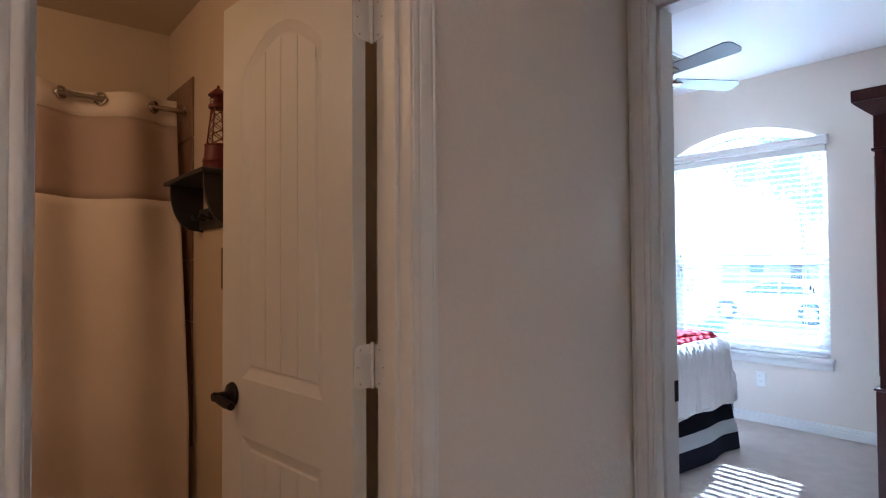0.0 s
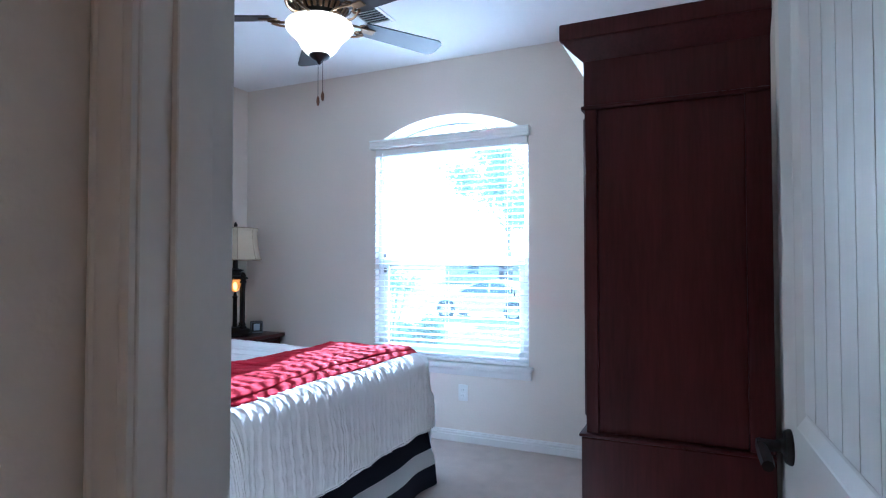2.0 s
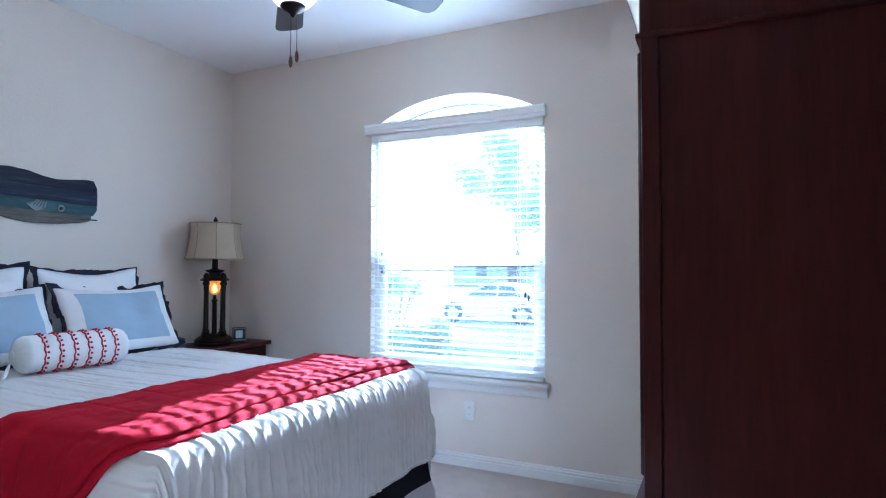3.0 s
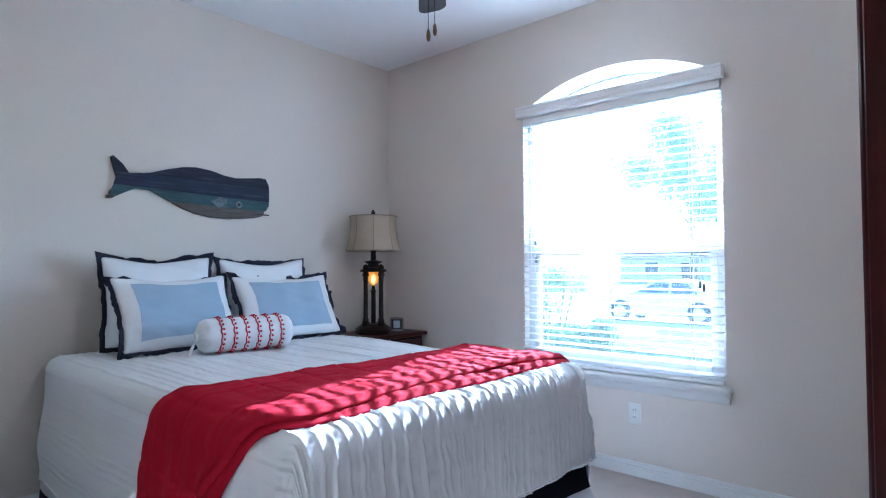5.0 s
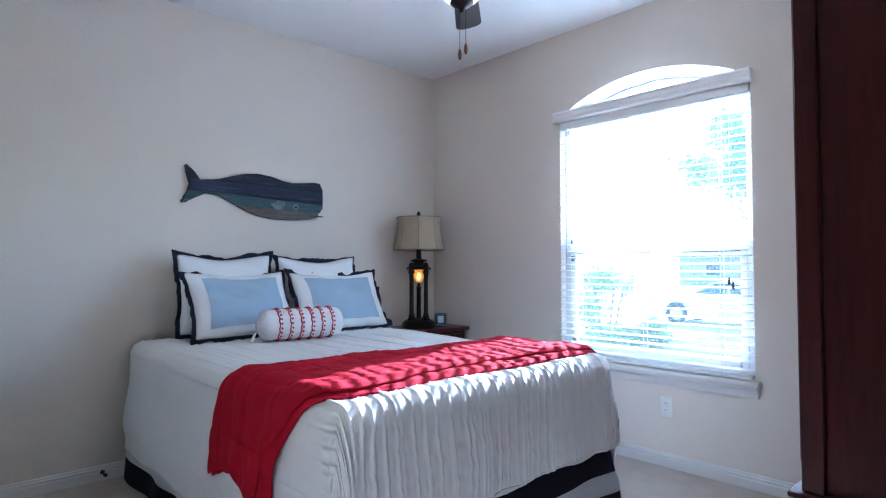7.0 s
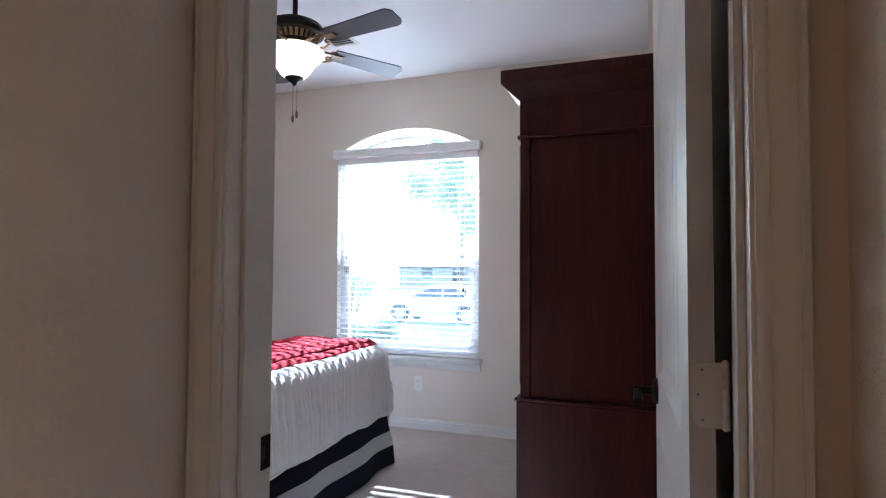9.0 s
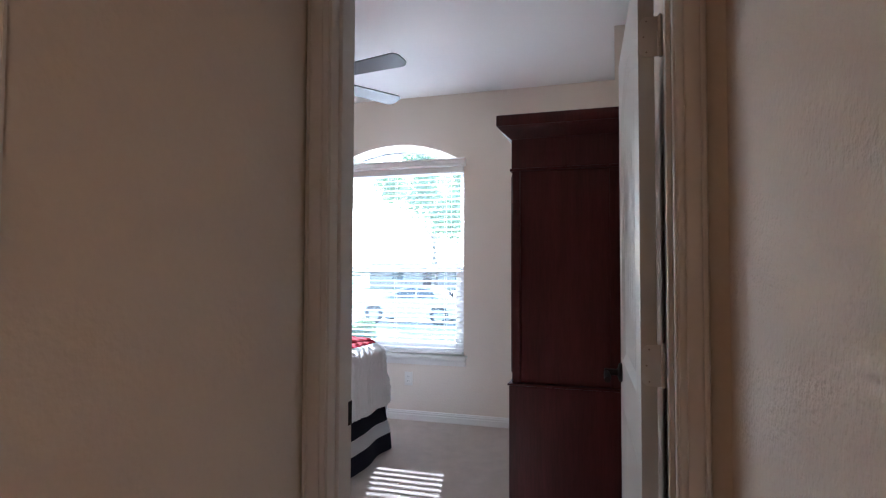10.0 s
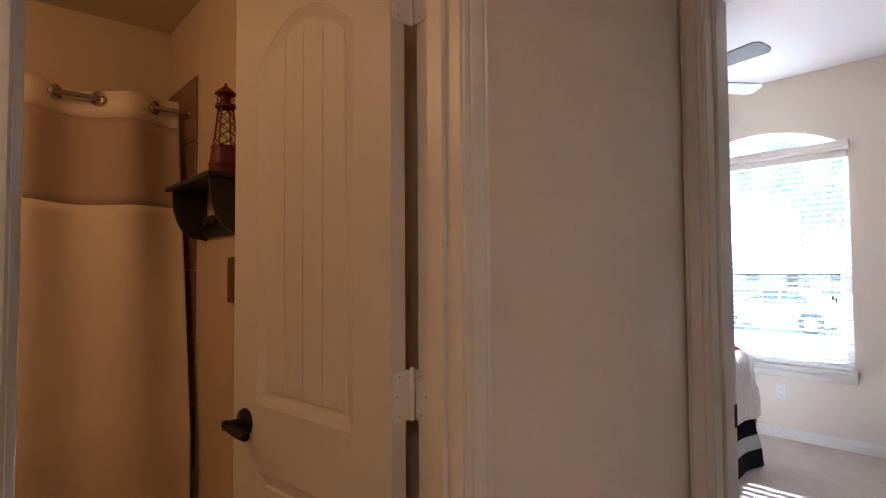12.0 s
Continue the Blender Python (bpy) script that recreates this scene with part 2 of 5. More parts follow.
baseboard(DX1, RY, RX, RY, 0, -1)
baseboard(RX, CY, RX, RY, -1, 0)
baseboard(DX1 + 0.02, PY0, CX, PY0, 0, 1)
baseboard(CX, CY, RX, CY, 0, 1)
baseboard(DX1, DY1 + 0.085, DX1, RY, 1, 0)
baseboard(-2.6, HL, BX0 - 0.07, HL, 0, -1)
baseboard(BX1 + 0.075, HL, DX0, HL, 0, -1)
baseboard(0.40, HR, DX0, HR, 0, 1)


def casing_bm(w0, w1, h, place, width):
    """Mitred moulding round a doorway; place(along, up, out)."""
    k = width / 0.06
    prof = [(0.005, 0), (0.005, 0.009), (0.009, 0.011), (0.016 * k, 0.011), (0.020 * k, 0.0085), (0.024 * k, 0.013), (0.040 * k, 0.017), (0.046 * k, 0.017), (0.049 * k, 0.0145), (0.052 * k, 0.018), (0.057 * k, 0.0175), (0.060 * k, 0.013), (0.060 * k, 0)]
    bm = bmesh.new()
    runs = []
    for s, edge in ((-1, w0), (1, w1)):
        a = [bm.verts.new(place(edge + s * u, 0, o)) for u, o in prof]
        b = [bm.verts.new(place(edge + s * u, h + u, o)) for u, o in prof]
        runs.append((a, b))
    runs.append((runs[0][1], runs[1][1]))
    n = len(prof)
    for a, b in runs:
        for i in range(n):
            bm.faces.new((a[i], a[(i + 1) % n], b[(i + 1) % n], b[i]))
    for a, _ in runs[:2]:
        bm.faces.new(a)
    return bm


def jamb_bm(w0, w1, h, d0, d1, stop, place):
    """Lining of a doorway, 18 mm thick, with stops; place(along, depth, up)."""
    bm = bmesh.new()

    def b(a0, a1, e0, e1, z0, z1):
        r = bmesh.ops.create_cube(bm, size=1.0)["verts"]
        for v in r:
            v.co = place(a0 + (v.co.x + 0.5) * (a1 - a0), e0 + (v.co.y + 0.5) * (e1 - e0), z0 + (v.co.z + 0.5) * (z1 - z0))
        bmesh.ops.bevel(bm, geom=list({e for v in r for e in v.link_edges}), offset=0.0015, segments=1, affect="EDGES")
    b(w0 - 0.017, w0, d0, d1, 0, h)
    b(w1, w1 + 0.017, d0, d1, 0, h)
    b(w0 - 0.017, w1 + 0.017, d0, d1, h, h + 0.017)
    s0, s1 = stop
    b(w0, w0 + 0.011, s0, s1, 0, h - 0.011)
    b(w1 - 0.011, w1, s0, s1, 0, h - 0.011)
    b(w0, w1, s0, s1, h - 0.011, h)
    return bm


# bedroom doorway
PX = lambda a, e, z: Vector((e, a, z))
structure("door_frame", jamb_bm(DY0, DY1, DH, DX0 - 0.002, DX1 + 0.002, (DX0 + 0.035, DX1 - 0.038), PX), TRIM, "white painted bedroom door jamb", "door frame")
structure("door_trim", casing_bm(DY0, DY1, DH, lambda a, z, o: Vector((DX0 - o, a, z)), 0.062), TRIM, "white moulded casing round the bedroom doorway", "trim", smooth=True)
structure("door_trim", casing_bm(DY0, DY1, DH, lambda a, z, o: Vector((DX1 + o, a, z)), 0.072), TRIM, "white moulded casing inside the bedroom", "trim", smooth=True)
# bathroom doorway
PY = lambda a, e, z: Vector((a, e, z))
structure("door_frame", jamb_bm(BX0, BX1, DH, HL - 0.002, BY + 0.002, (HL + 0.035, BY - 0.038), PY), TRIM, "white painted bathroom door jamb", "door frame")
structure("door_trim", casing_bm(BX0, BX1, DH, lambda a, z, o: Vector((a, HL - o, z)), 0.060), TRIM, "white moulded casing round the bathroom doorway", "trim", smooth=True)
structure("door_trim", casing_bm(BX0, BX1, DH, lambda a, z, o: Vector((a, BY + o, z)), 0.066), TRIM, "white moulded casing inside the bathroom", "trim", smooth=True)


# ---- doors ----
def plate_bm(a, b, half, thick, place, r=0.016):
    """A leaf from a (at the pin) to b, with rounded corners on the far side; place(along, up, out)."""
    s = 1 if b > a else -1
    pts = [(a, -half), (b - s * r, -half)]
    pts += [(b - s * r + s * r * math.sin(k * math.pi / 12), -half + r - r * math.cos(k * math.pi / 12)) for k in range(1, 7)]
    pts += [(b - s * r + s * r * math.cos(k * math.pi / 12), half - r + r * math.sin(k * math.pi / 12)) for k in range(7)]
    pts += [(a, half)]
    return prism(bmesh.new(), pts, place, 0, thick)


# trim-white screw heads, with their shade put into the grey
SCREWM = material("shaded_screw", (0.34, 0.31, 0.28), 0.5)


def door_leaf(name, w, m, label, mirror):
    """Two-panel plank door in its own frame: x from the hinge to the latch, y the thickness, z up; mirror flips y."""
    h, t = 1.998, 0.035
    root = new(name)
    root.empty_display_size = 0.05
    root.matrix_world = m
    tagged(root, label, "door", kind="structure")
    sy = -1 if mirror else 1
    S = 0.115
    bm = bmesh.new()

    def b(x0, x1, y0, y1, z0, z1, bev=0.0):
        box(bm, x0, x1, min(y0 * sy, y1 * sy), max(y0 * sy, y1 * sy), z0, z1, bev)
    px0, px1 = S, w - S
    r0, r1, r2 = 0.22, 0.808, 0.962   # bottom panel, then upper panel
    spring, crown = 1.78, 1.875
    b(0, S, 0, t, 0, h)
    b(w - S, w, 0, t, 0, h)
    b(S, w - S, 0, t, 0, r0)
    b(S, w - S, 0, t, r1, r2)
    n = 16
    c, hw = (px0 + px1) / 2, (px1 - px0) / 2

    def top(x, i=0.0):
        k = (x - c) / hw
        return spring - i + (crown - spring) * (1 - k * k)
    xs = [px0 + (px1 - px0) * i / n for i in range(n + 1)]
    prism(bm, [(x, top(x)) for x in xs] + [(px1, h), (px0, h)], lambda u, v, e: Vector((u, e * sy, v)), 0, t)
    part("frame", bm, DOORP, root, smooth=False)

    def recessed(z0, tops, nm, grooves):
        """A panel with a sloping moulding, sunk field and V-grooves, on both faces."""
        bm = bmesh.new()
        for face, sgn in ((0.0, 1), (t, -1)):
            rings = []
            for ins, dep in ((0.0, 0.0), (0.003, 0.0015), (0.026, 0.0095), (0.031, 0.010), (0.036, 0.007)):
                ring = []
                xa, xb = px0 + ins, px1 - ins
                pts = [(xa, z0 + ins), (xb, z0 + ins)]
                for i in range(n, -1, -1):
                    x = xa + (xb - xa) * i / n
                    pts.append((x, tops(px0 + (px1 - px0) * i / n) - ins))
                rings.append([bm.verts.new(Vector((x, (face + sgn * dep) * sy, z))) for x, z in pts])
            for p, q in zip(rings, rings[1:]):
                for i in range(len(p)):
                    bm.faces.new((p[i], p[(i + 1) % len(p)], q[(i + 1) % len(p)], q[i]))
        return part(nm, bm, DOORP, root, smooth=False)

    def planks(z0, tops):
        count = max(3, round((px1 - px0) / 0.095))
        xa, xb, g = px0 + 0.036, px1 - 0.036, 0.0016
        wd = (xb - xa) / count
        for k in range(count):
            bm = bmesh.new()
            x0, x1 = xa + k * wd + (g if k else 0), xa + (k + 1) * wd - (g if k < count - 1 else 0)
            pts = [(x0, z0 + 0.036), (x1, z0 + 0.036)]
            for i in range(5):
                x = x1 + (x0 - x1) * i / 4
                pts.append((x, tops(x) - 0.036))
            prism(bm, pts, lambda u, v, e: Vector((u, e * sy, v)), 0.007, t - 0.007)
            part("plank", bm, DOORP, root, smooth=False)
        bm = B(xa, xb, min(0.0092 * sy, (t - 0.0092) * sy), max(0.0092 * sy, (t - 0.0092) * sy), z0 + 0.03, tops(xa) - 0.04)
        part("core", bm, DOORP, root, smooth=False)
    recessed(r2, top, "upper_moulding", True)
    planks(r2, top)
    recessed(r0, lambda x: r1, "lower_moulding", False)
    planks(r0, lambda x: r1)
    # hinges
    for z in (0.29, 1.048, 1.799):
        hg = part("hinge", plate_bm(t + 0.010, 0.003, 0.0465, 0.0025, lambda u, v, o: Vector((-o, u * sy, z + v))), TRIM, root, "white-painted hinge leaf", smooth=False)
        bmk = bmesh.new()
        lathe(bmk, [(0.003, -0.049), (0.0055, -0.0465), (0.0055, -0.0285), (0.0045, -0.028), (0.0045, -0.0272), (0.0055, -0.0267), (0.0055, -0.0095), (0.0045, -0.009), (0.0045, -0.0082), (0.0055, -0.0077), (0.0055, 0.0095), (0.0045, 0.010), (0.0045, 0.0108), (0.0055, 0.0113), (0.0055, 0.0285), (0.0045, 0.029), (0.0045, 0.0298), (0.0055, 0.0303), (0.0055, 0.0465), (0.003, 0.051)], 10, (-0.004, (t + 0.013) * sy, z))
        part("knuckle", bmk, TRIM, hg)
        for dz, dy in ((-0.036, 0.018), (0.0, 0.012), (0.036, 0.018)):
            sc = bmesh.new()
            lathe(sc, [(0.0022, 0), (0.002, 0.0008), (0.001, 0.0004)], 8, m=Matrix.Translation((-0.0025, dy * sy, z + dz)) @ pose(0, 0, 0, 0, -90, 0))
            part("screw", sc, SCREWM, hg)
    # lever handles on both faces
    for face, sg in ((0.0, -1), (t, 1)):
        hd = bmesh.new()
        rot = Matrix.Translation((w - 0.065, face * sy, 0.912)) @ pose(0, 0, 0, -90 * sg * sy, 0, 0)
        lathe(hd, [(0.033, 0), (0.033, 0.005), (0.029, 0.011), (0.016, 0.014), (0.011, 0.018), (0.011, 0.045), (0.013, 0.052), (0.011, 0.058)], 20, m=rot)
        rose = part("lever_handle", hd, BRONZE, root, "dark oil-rubbed bronze lever handle")
        lv = bmesh.new()
        yy = (face + sg * 0.052) * sy
        tube(lv, [(w - 0.062 - 0.0125 * i, yy - sg * sy * 0.002 * math.sin(i / 8 * 3), 0.912 - 0.004 * math.sin(i / 8 * math.pi) - 0.010 * (i / 8) ** 2) for i in range(9)], 0.0095, 8, lambda k: 0.85 + 0.45 * math.sin(k * 2.6))
        part("lever", lv, BRONZE, rose)
    bm = B(w - 0.001, w + 0.001, min(0.006 * sy, 0.029 * sy), max(0.006 * sy, 0.029 * sy), 0.882, 0.942, 0.0005)
    part("latch_plate", bm, BRONZE, root, "dark latch plate")
    return root


# leaf frames: y = 0 is the hall face of the closed door; the pivot is at (-0.004, 0.055)
def hinged(px, py, turn, sy):
    return Matrix.Translation((px, py, 0.012)) @ pose(0, 0, 0, 0, 0, turn) @ Matrix.Translation((0.004, -0.055 * sy, 0))


# bedroom: pivot at the right jamb on the bedroom face; turn 0 lies along +x
door_leaf("door_1", 0.766, hinged(DX1 + 0.016, DY0 + 0.007, 3.2, -1), "white two-panel plank bedroom door standing open", True)
door_leaf("door_2", 0.608, hinged(BX1 + 0.001, BY + 0.016, 96.2, -1), "white two-panel plank bathroom door standing open", True)

# hinge leaves let into the two jambs
for nm, x0, x1, y0, y1 in (("bath", BX1 - 0.0018, BX1 + 0.002, BY - 0.032, BY + 0.010), ("bedroom", DX1 - 0.032, DX1 + 0.010, DY0 - 0.002, DY0 + 0.0018)):
    for z in (0.302, 1.060, 1.811):
        o = thing("jamb_hinge", (x0 + x1) / 2, (y0 + y1) / 2, z, "white-painted steel hinge leaf let into the door jamb", "hinge", "jamb hinges")
        hx, hy = (x1 - x0) / 2, (y1 - y0) / 2
        if nm == "bath":
            lf = plate_bm(hy, -hy, 0.0465, 2 * hx, lambda u, v, w: Vector((w - hx, u, v)))
        else:
            lf = plate_bm(hx, -hx, 0.0465, 2 * hy, lambda u, v, w: Vector((u, w - hy, v)))
        part("leaf", lf, TRIM, o, smooth=False)
        for dz, dk in ((-0.036, 0.2), (0.0, -0.5), (0.036, 0.2)):
            sc = bmesh.new()
            rot = pose(0, 0, 0, 0, -90, 0) if nm == "bath" else pose(0, 0, 0, -90, 0, 0)
            lathe(sc, [(0.0022, 0), (0.002, 0.0008), (0.001, 0.0004)], 8, m=Matrix.Translation((-hx if nm == "bath" else dk * hx, dk * hy if nm == "bath" else hy, dz)) @ rot)
            part("screw", sc, SCREWM, o)

# ---- bed ----
WHITEQ = material("white_cotton", (0.86, 0.86, 0.87), 0.9, var=0.03, scale=8, grain=160, bump=0.3, bump_scale=220, dist=0.002, sheen=0.2)
REDQ = material("red_quilt", (0.40, 0.008, 0.026), 0.9, spec=0.08, var=0.12, scale=10, grain=150, bump=0.3, bump_scale=60, dist=0.004)
NAVY = material("navy_cotton", (0.012, 0.014, 0.035), 0.9, var=0.15, scale=8, grain=150, bump=0.3, bump_scale=200)
BX_L, BX_R, BY_F, BY_H, BTOP = 2.665, 4.20, 1.695, 3.80, 0.752


def drape(a, b, lift=0.0, r=0.07):
    """A point of the cloth over the mattress. a: metres across from the bed's middle line; b: metres from the head towards the foot."""
    hw, L = (BX_R - BX_L) / 2 - r, BY_H - BY_F - r
    ex, ey = max(0.0, abs(a) - hw), max(0.0, b - L)
    s = 1 if a >= 0 else -1
    cx, cy = (BX_L + BX_R) / 2, BY_H
    x, y = cx + s * min(abs(a), hw), cy - min(b, L)
    e = max(ex, ey)
    if e <= 0:
        return Vector((x, y, BTOP + lift)), Vector((0, 0, 1)), 0.0
    ang = math.atan2(ey, ex)
    d = Vector((s * math.cos(ang), -math.sin(ang), 0))
    th = min(e / r, math.pi / 2)
    out, down = r * math.sin(th), r * (1 - math.cos(th))
    rest = max(0.0, e - r * math.pi / 2)
    out += rest * 0.05
    n = d * math.sin(th) + Vector((0, 0, 1)) * math.cos(th)
    p = Vector((x, y, BTOP)) + d * out - Vector((0, 0, down + rest)) + n * lift
    return p, n, rest


DROP, FDROP = 0.55, 0.385


def ridge(a, b):
    """Crinkled pleats that run towards the foot."""
    w = a + 0.016 * noise.noise(Vector((a * 4, b * 3, 0))) + 0.005 * noise.noise(Vector((a * 30, b * 14, 3)))
    cell = math.floor(w / 0.038)
    h = 0.0
    for c in (cell - 1, cell, cell + 1):
        j1, j2 = noise.noise(Vector((c * 7.31, 0.5, 3.1))), noise.noise(Vector((c * 3.77, 9.5, 1.3)))
        amp = 0.0062 + 0.0105 * j2 + 0.006 * noise.noise(Vector((c * 2.1, b * 3.0, 8)))
        if amp > 0:
            h += amp * math.exp(-(((w / 0.038 - c - 0.5 - 1.0 * j1) * 0.038) / (0.0046 + 0.002 * j1)) ** 2)
    return h + 0.0055 * noise.noise(Vector((a * 15, b * 36, 9))) + 0.003 * noise.noise(Vector((a * 40, b * 30, 4)))


def spread_point(u, v):
    hwid = (BX_R - BX_L) / 2 + DROP
    a = -hwid + 2 * hwid * u
    b = v * (BY_H - BY_F + FDROP)
    p, n, rest = drape(a, b)
    side = abs(a) > (BX_R - BX_L) / 2 - 0.05 and b < BY_H - BY_F - 0.05
    h = ridge(a, b) * (0.14 if side else 0.6 if rest <= 0 else 1.15)
    wave = 0.022 * noise.noise(Vector((a * 2.3, b * 2.3, 5))) * min(1, rest / 0.2) if rest > 0 else 0.008 * noise.noise(Vector((a * 2, b * 2, 1)))
    fold = 0.006 * math.sin(a * 21 + 2 * noise.noise(Vector((a * 3, 0, 0)))) * min(1, rest / 0.15) if rest > 0 else 0
    p = p + n * (h + wave + fold)
    if rest > 0:
        p.z += 0.014 * noise.noise(Vector((a * 3, b * 3, 2))) * min(1, rest / 0.3)
    return p


bed = thing("bed", (BX_L + BX_R) / 2, BY_H, 0, "made double bed with white bedding and a navy striped skirt", "bed")
bed_inv = Matrix.Translation((-(BX_L + BX_R) / 2, -BY_H, 0))


def on_bed(ob):
    ob.data.transform(bed_inv)
    return ob


on_bed(part("mattress", B(BX_L + 0.03, BX_R - 0.03, BY_F + 0.03, BY_H - 0.02, 0.42, BTOP - 0.02, 0.05, 3), WHITEQ, bed))
on_bed(part("box_spring", B(BX_L + 0.04, BX_R - 0.04, BY_F + 0.04, BY_H - 0.02, 0.18, 0.42, 0.02, 2), WHITEQ, bed))
bm = bmesh.new()
box(bm, BX_L + 0.05, BX_R - 0.05, BY_F + 0.05, BY_F + 0.09, 0.14, 0.18)
box(bm, BX_L + 0.05, BX_R - 0.05, BY_H - 0.09, BY_H - 0.05, 0.14, 0.18)
for fx in (BX_L + 0.1, BX_R - 0.14):
    box(bm, fx, fx + 0.04, BY_F + 0.05, BY_H - 0.05, 0.14, 0.18)
    for fy in (BY_F + 0.15, BY_H - 0.15):
        box(bm, fx, fx + 0.04, fy - 0.02, fy + 0.02, 0, 0.14)
on_bed(part("bed_frame", bm, BRONZE, bed))


def skirt_run(name, z0, z1, mat, off):
    """A band of the bed skirt from z0 to z1, round two sides and the foot, in soft pleats."""
    corners = [(BX_L + 0.0, BY_H), (BX_L + 0.0, BY_F + 0.0), (BX_R - 0.0, BY_F + 0.0), (BX_R - 0.0, BY_H)]
    pts = []
    for (xa, ya), (xb, yb) in zip(corners, corners[1:]):
        L = math.hypot(xb - xa, yb - ya)
        nrm = Vector((yb - ya, xa - xb, 0)) / L * -1
        m = int(L / 0.02)
        for i in range(m + 1):
            pts.append((Vector((xa + (xb - xa) * i / m, ya + (yb - ya) * i / m, 0)), nrm, L * i / m))
    bm = bmesh.new()
    cols = []
    for k, (p, nrm, s) in enumerate(pts):
        col = []
        for j in range(7):
            z = z0 + (z1 - z0) * j / 6
            flare = 0.035 * (0.40 - z) / 0.4 - 0.045 * min(1.0, max(0.0, (z - 0.16) / 0.16))
            wv = 0.011 * math.sin(s * 13 + 1.3 * noise.noise(Vector((s * 2, z, 4)))) * (1.15 - z / 0.4)
            q = p - nrm * (off + flare + wv)
            col.append(bm.verts.new(Vector((q.x, q.y, z + 0.006 * noise.noise(Vector((s * 4, 0, 1)))))))
        cols.append(col)
    for c, d in zip(cols, cols[1:]):
        for j in range(6):
            bm.faces.new((c[j], d[j], d[j + 1], c[j + 1]))
    bmesh.ops.solidify(bm, geom=bm.faces[:], thickness=0.003)
    return on_bed(part(name, bm, mat, bed))


skirt_run("skirt_top_band", 0.21, 0.42, NAVY, -0.010)
skirt_run("skirt_stripe", 0.125, 0.21, WHITEQ, -0.010)
skirt_run("skirt_bottom_band", 0.012, 0.125, NAVY, -0.010)

spread = thing("bedspread", 3.4325, 2.75, 0.75, "white crinkled pleated cotton bedspread hanging over the bed", "bedspread")
SI = Matrix.Translation((-3.4325, -2.75, -0.75))
bm = grid_mesh(bmesh.new(), 560, 140, spread_point)
bm.transform(SI)
sp = part("quilted_cloth", bm, WHITEQ, spread, smooth="all")
so = sp.modifiers.new("thickness", "SOLIDIFY")
so.thickness, so.offset = 0.006, -1
for nm, pts in (("foot_hem", [spread_point(i / 260, 1.0) for i in range(261)]), ("side_hem", [spread_point(0.0, i / 120) for i in range(121)]), ("side_hem", [spread_point(1.0, i / 120) for i in range(121)])):
    bm = tube(bmesh.new(), pts, 0.0045, 6)
    bm.transform(SI)
    part(nm, bm, WHITEQ, spread, "stitched hem", smooth="all")

# red quilted throw folded across the foot end
def ease(x, x0, x1):
    k = min(1.0, max(0.0, (x - x0) / (x1 - x0)))
    return k * k * (3 - 2 * k)


def throw_point(layer):
    def fn(u, v):
        a0 = -1.13 + 0.035 * math.sin(v * 5.5 - 0.6) + layer * 0.02
        a = a0 + u * (0.80 - a0)
        b0 = 1.42 - 0.18 * ease(-a, 0.45, 1.0) + 0.018 * math.sin(a * 5)
        b1 = 2.005 + 0.03 * ease(a, 0.3, 0.7) - 0.25 * ease(-a, 0.62, 1.05) + 0.008 * math.sin(a * 9 + layer)
        if layer:
            b0, b1 = b0 + 0.004, b1 - 0.055 - 0.03 * math.sin(a * 4 + 1)
        b = b0 + (b1 - b0) * v
        p, n, rest = drape(a, b, 0.014 + 0.020 * layer)
        q = 0.0050 * (abs(math.sin(math.pi * (a / 0.21 + 0.04 * math.sin(b * 9)))) ** 0.45) * (abs(math.sin(math.pi * (b / 0.21))) ** 0.45)
        cr = 0.0030 * noise.noise(Vector((a * 6, b * 18, layer * 5))) + 0.0032 * noise.noise(Vector((a * 21, b * 27, 2)))
        gather = 0.003 * abs(math.sin(b * 48 + 2.5 * noise.noise(Vector((a * 3, b, 2))))) * ease(v, 0.66, 0.76)
        hang = 0.020 * max(0, math.sin((b - 0.25 * a) * 26)) * min(1, rest / 0.15) * (0.25 + 0.75 * ease(v, 0.45, 0.7)) if rest > 0 else 0
        da, db = abs((a / 0.21 + 0.04 * math.sin(b * 9)) % 1.0 - 0.5) * 0.21, abs((b / 0.21) % 1.0 - 0.5) * 0.21
        q -= 0.006 * math.exp(-(da / 0.007) ** 2) + 0.006 * math.exp(-(db / 0.007) ** 2)
        swell = 0.009 * noise.noise(Vector((a * 3, b * 5, 11))) + 0.004 * noise.noise(Vector((a * 7 + b * 3, b * 13, 6)))
        e = min(1.0, v / 0.05, (1 - v) / 0.05, (1 - u) / 0.02, u / 0.02)
        return p + n * ((q + cr + swell + gather + hang) * (0.3 + 0.7 * e) - 0.010 * (1 - e) ** 2)
    return fn


throw = thing("throw_blanket", 3.3, 2.3, 0.77, "red quilted throw folded across the bed's foot end", "blanket")
for layer, nm in ((0, "lower_fold"), (1, "upper_fold")):
    bm = grid_mesh(bmesh.new(), 240, 90, throw_point(layer))
    bm.transform(Matrix.Translation((-3.3, -2.3, -0.77)))
    ob = part(nm, bm, REDQ, throw, smooth="all")
    so = ob.modifiers.new("thickness", "SOLIDIFY")
    so.thickness, so.offset = 0.012, -1

# ---- armoire ----
AX0, AX1, AY0, AY1 = 2.89, 3.90, 0.086, 0.562
arm = thing("armoire", AX0, AY0, 0, "tall dark mahogany wooden armoire with a wide cornice", "armoire")


def arm_part(name, bm, mat, label="", parent=None):
    bm.transform(Matrix.Translation((-AX0, -AY0, 0)))
    return part(name, bm, mat, parent or arm, label)


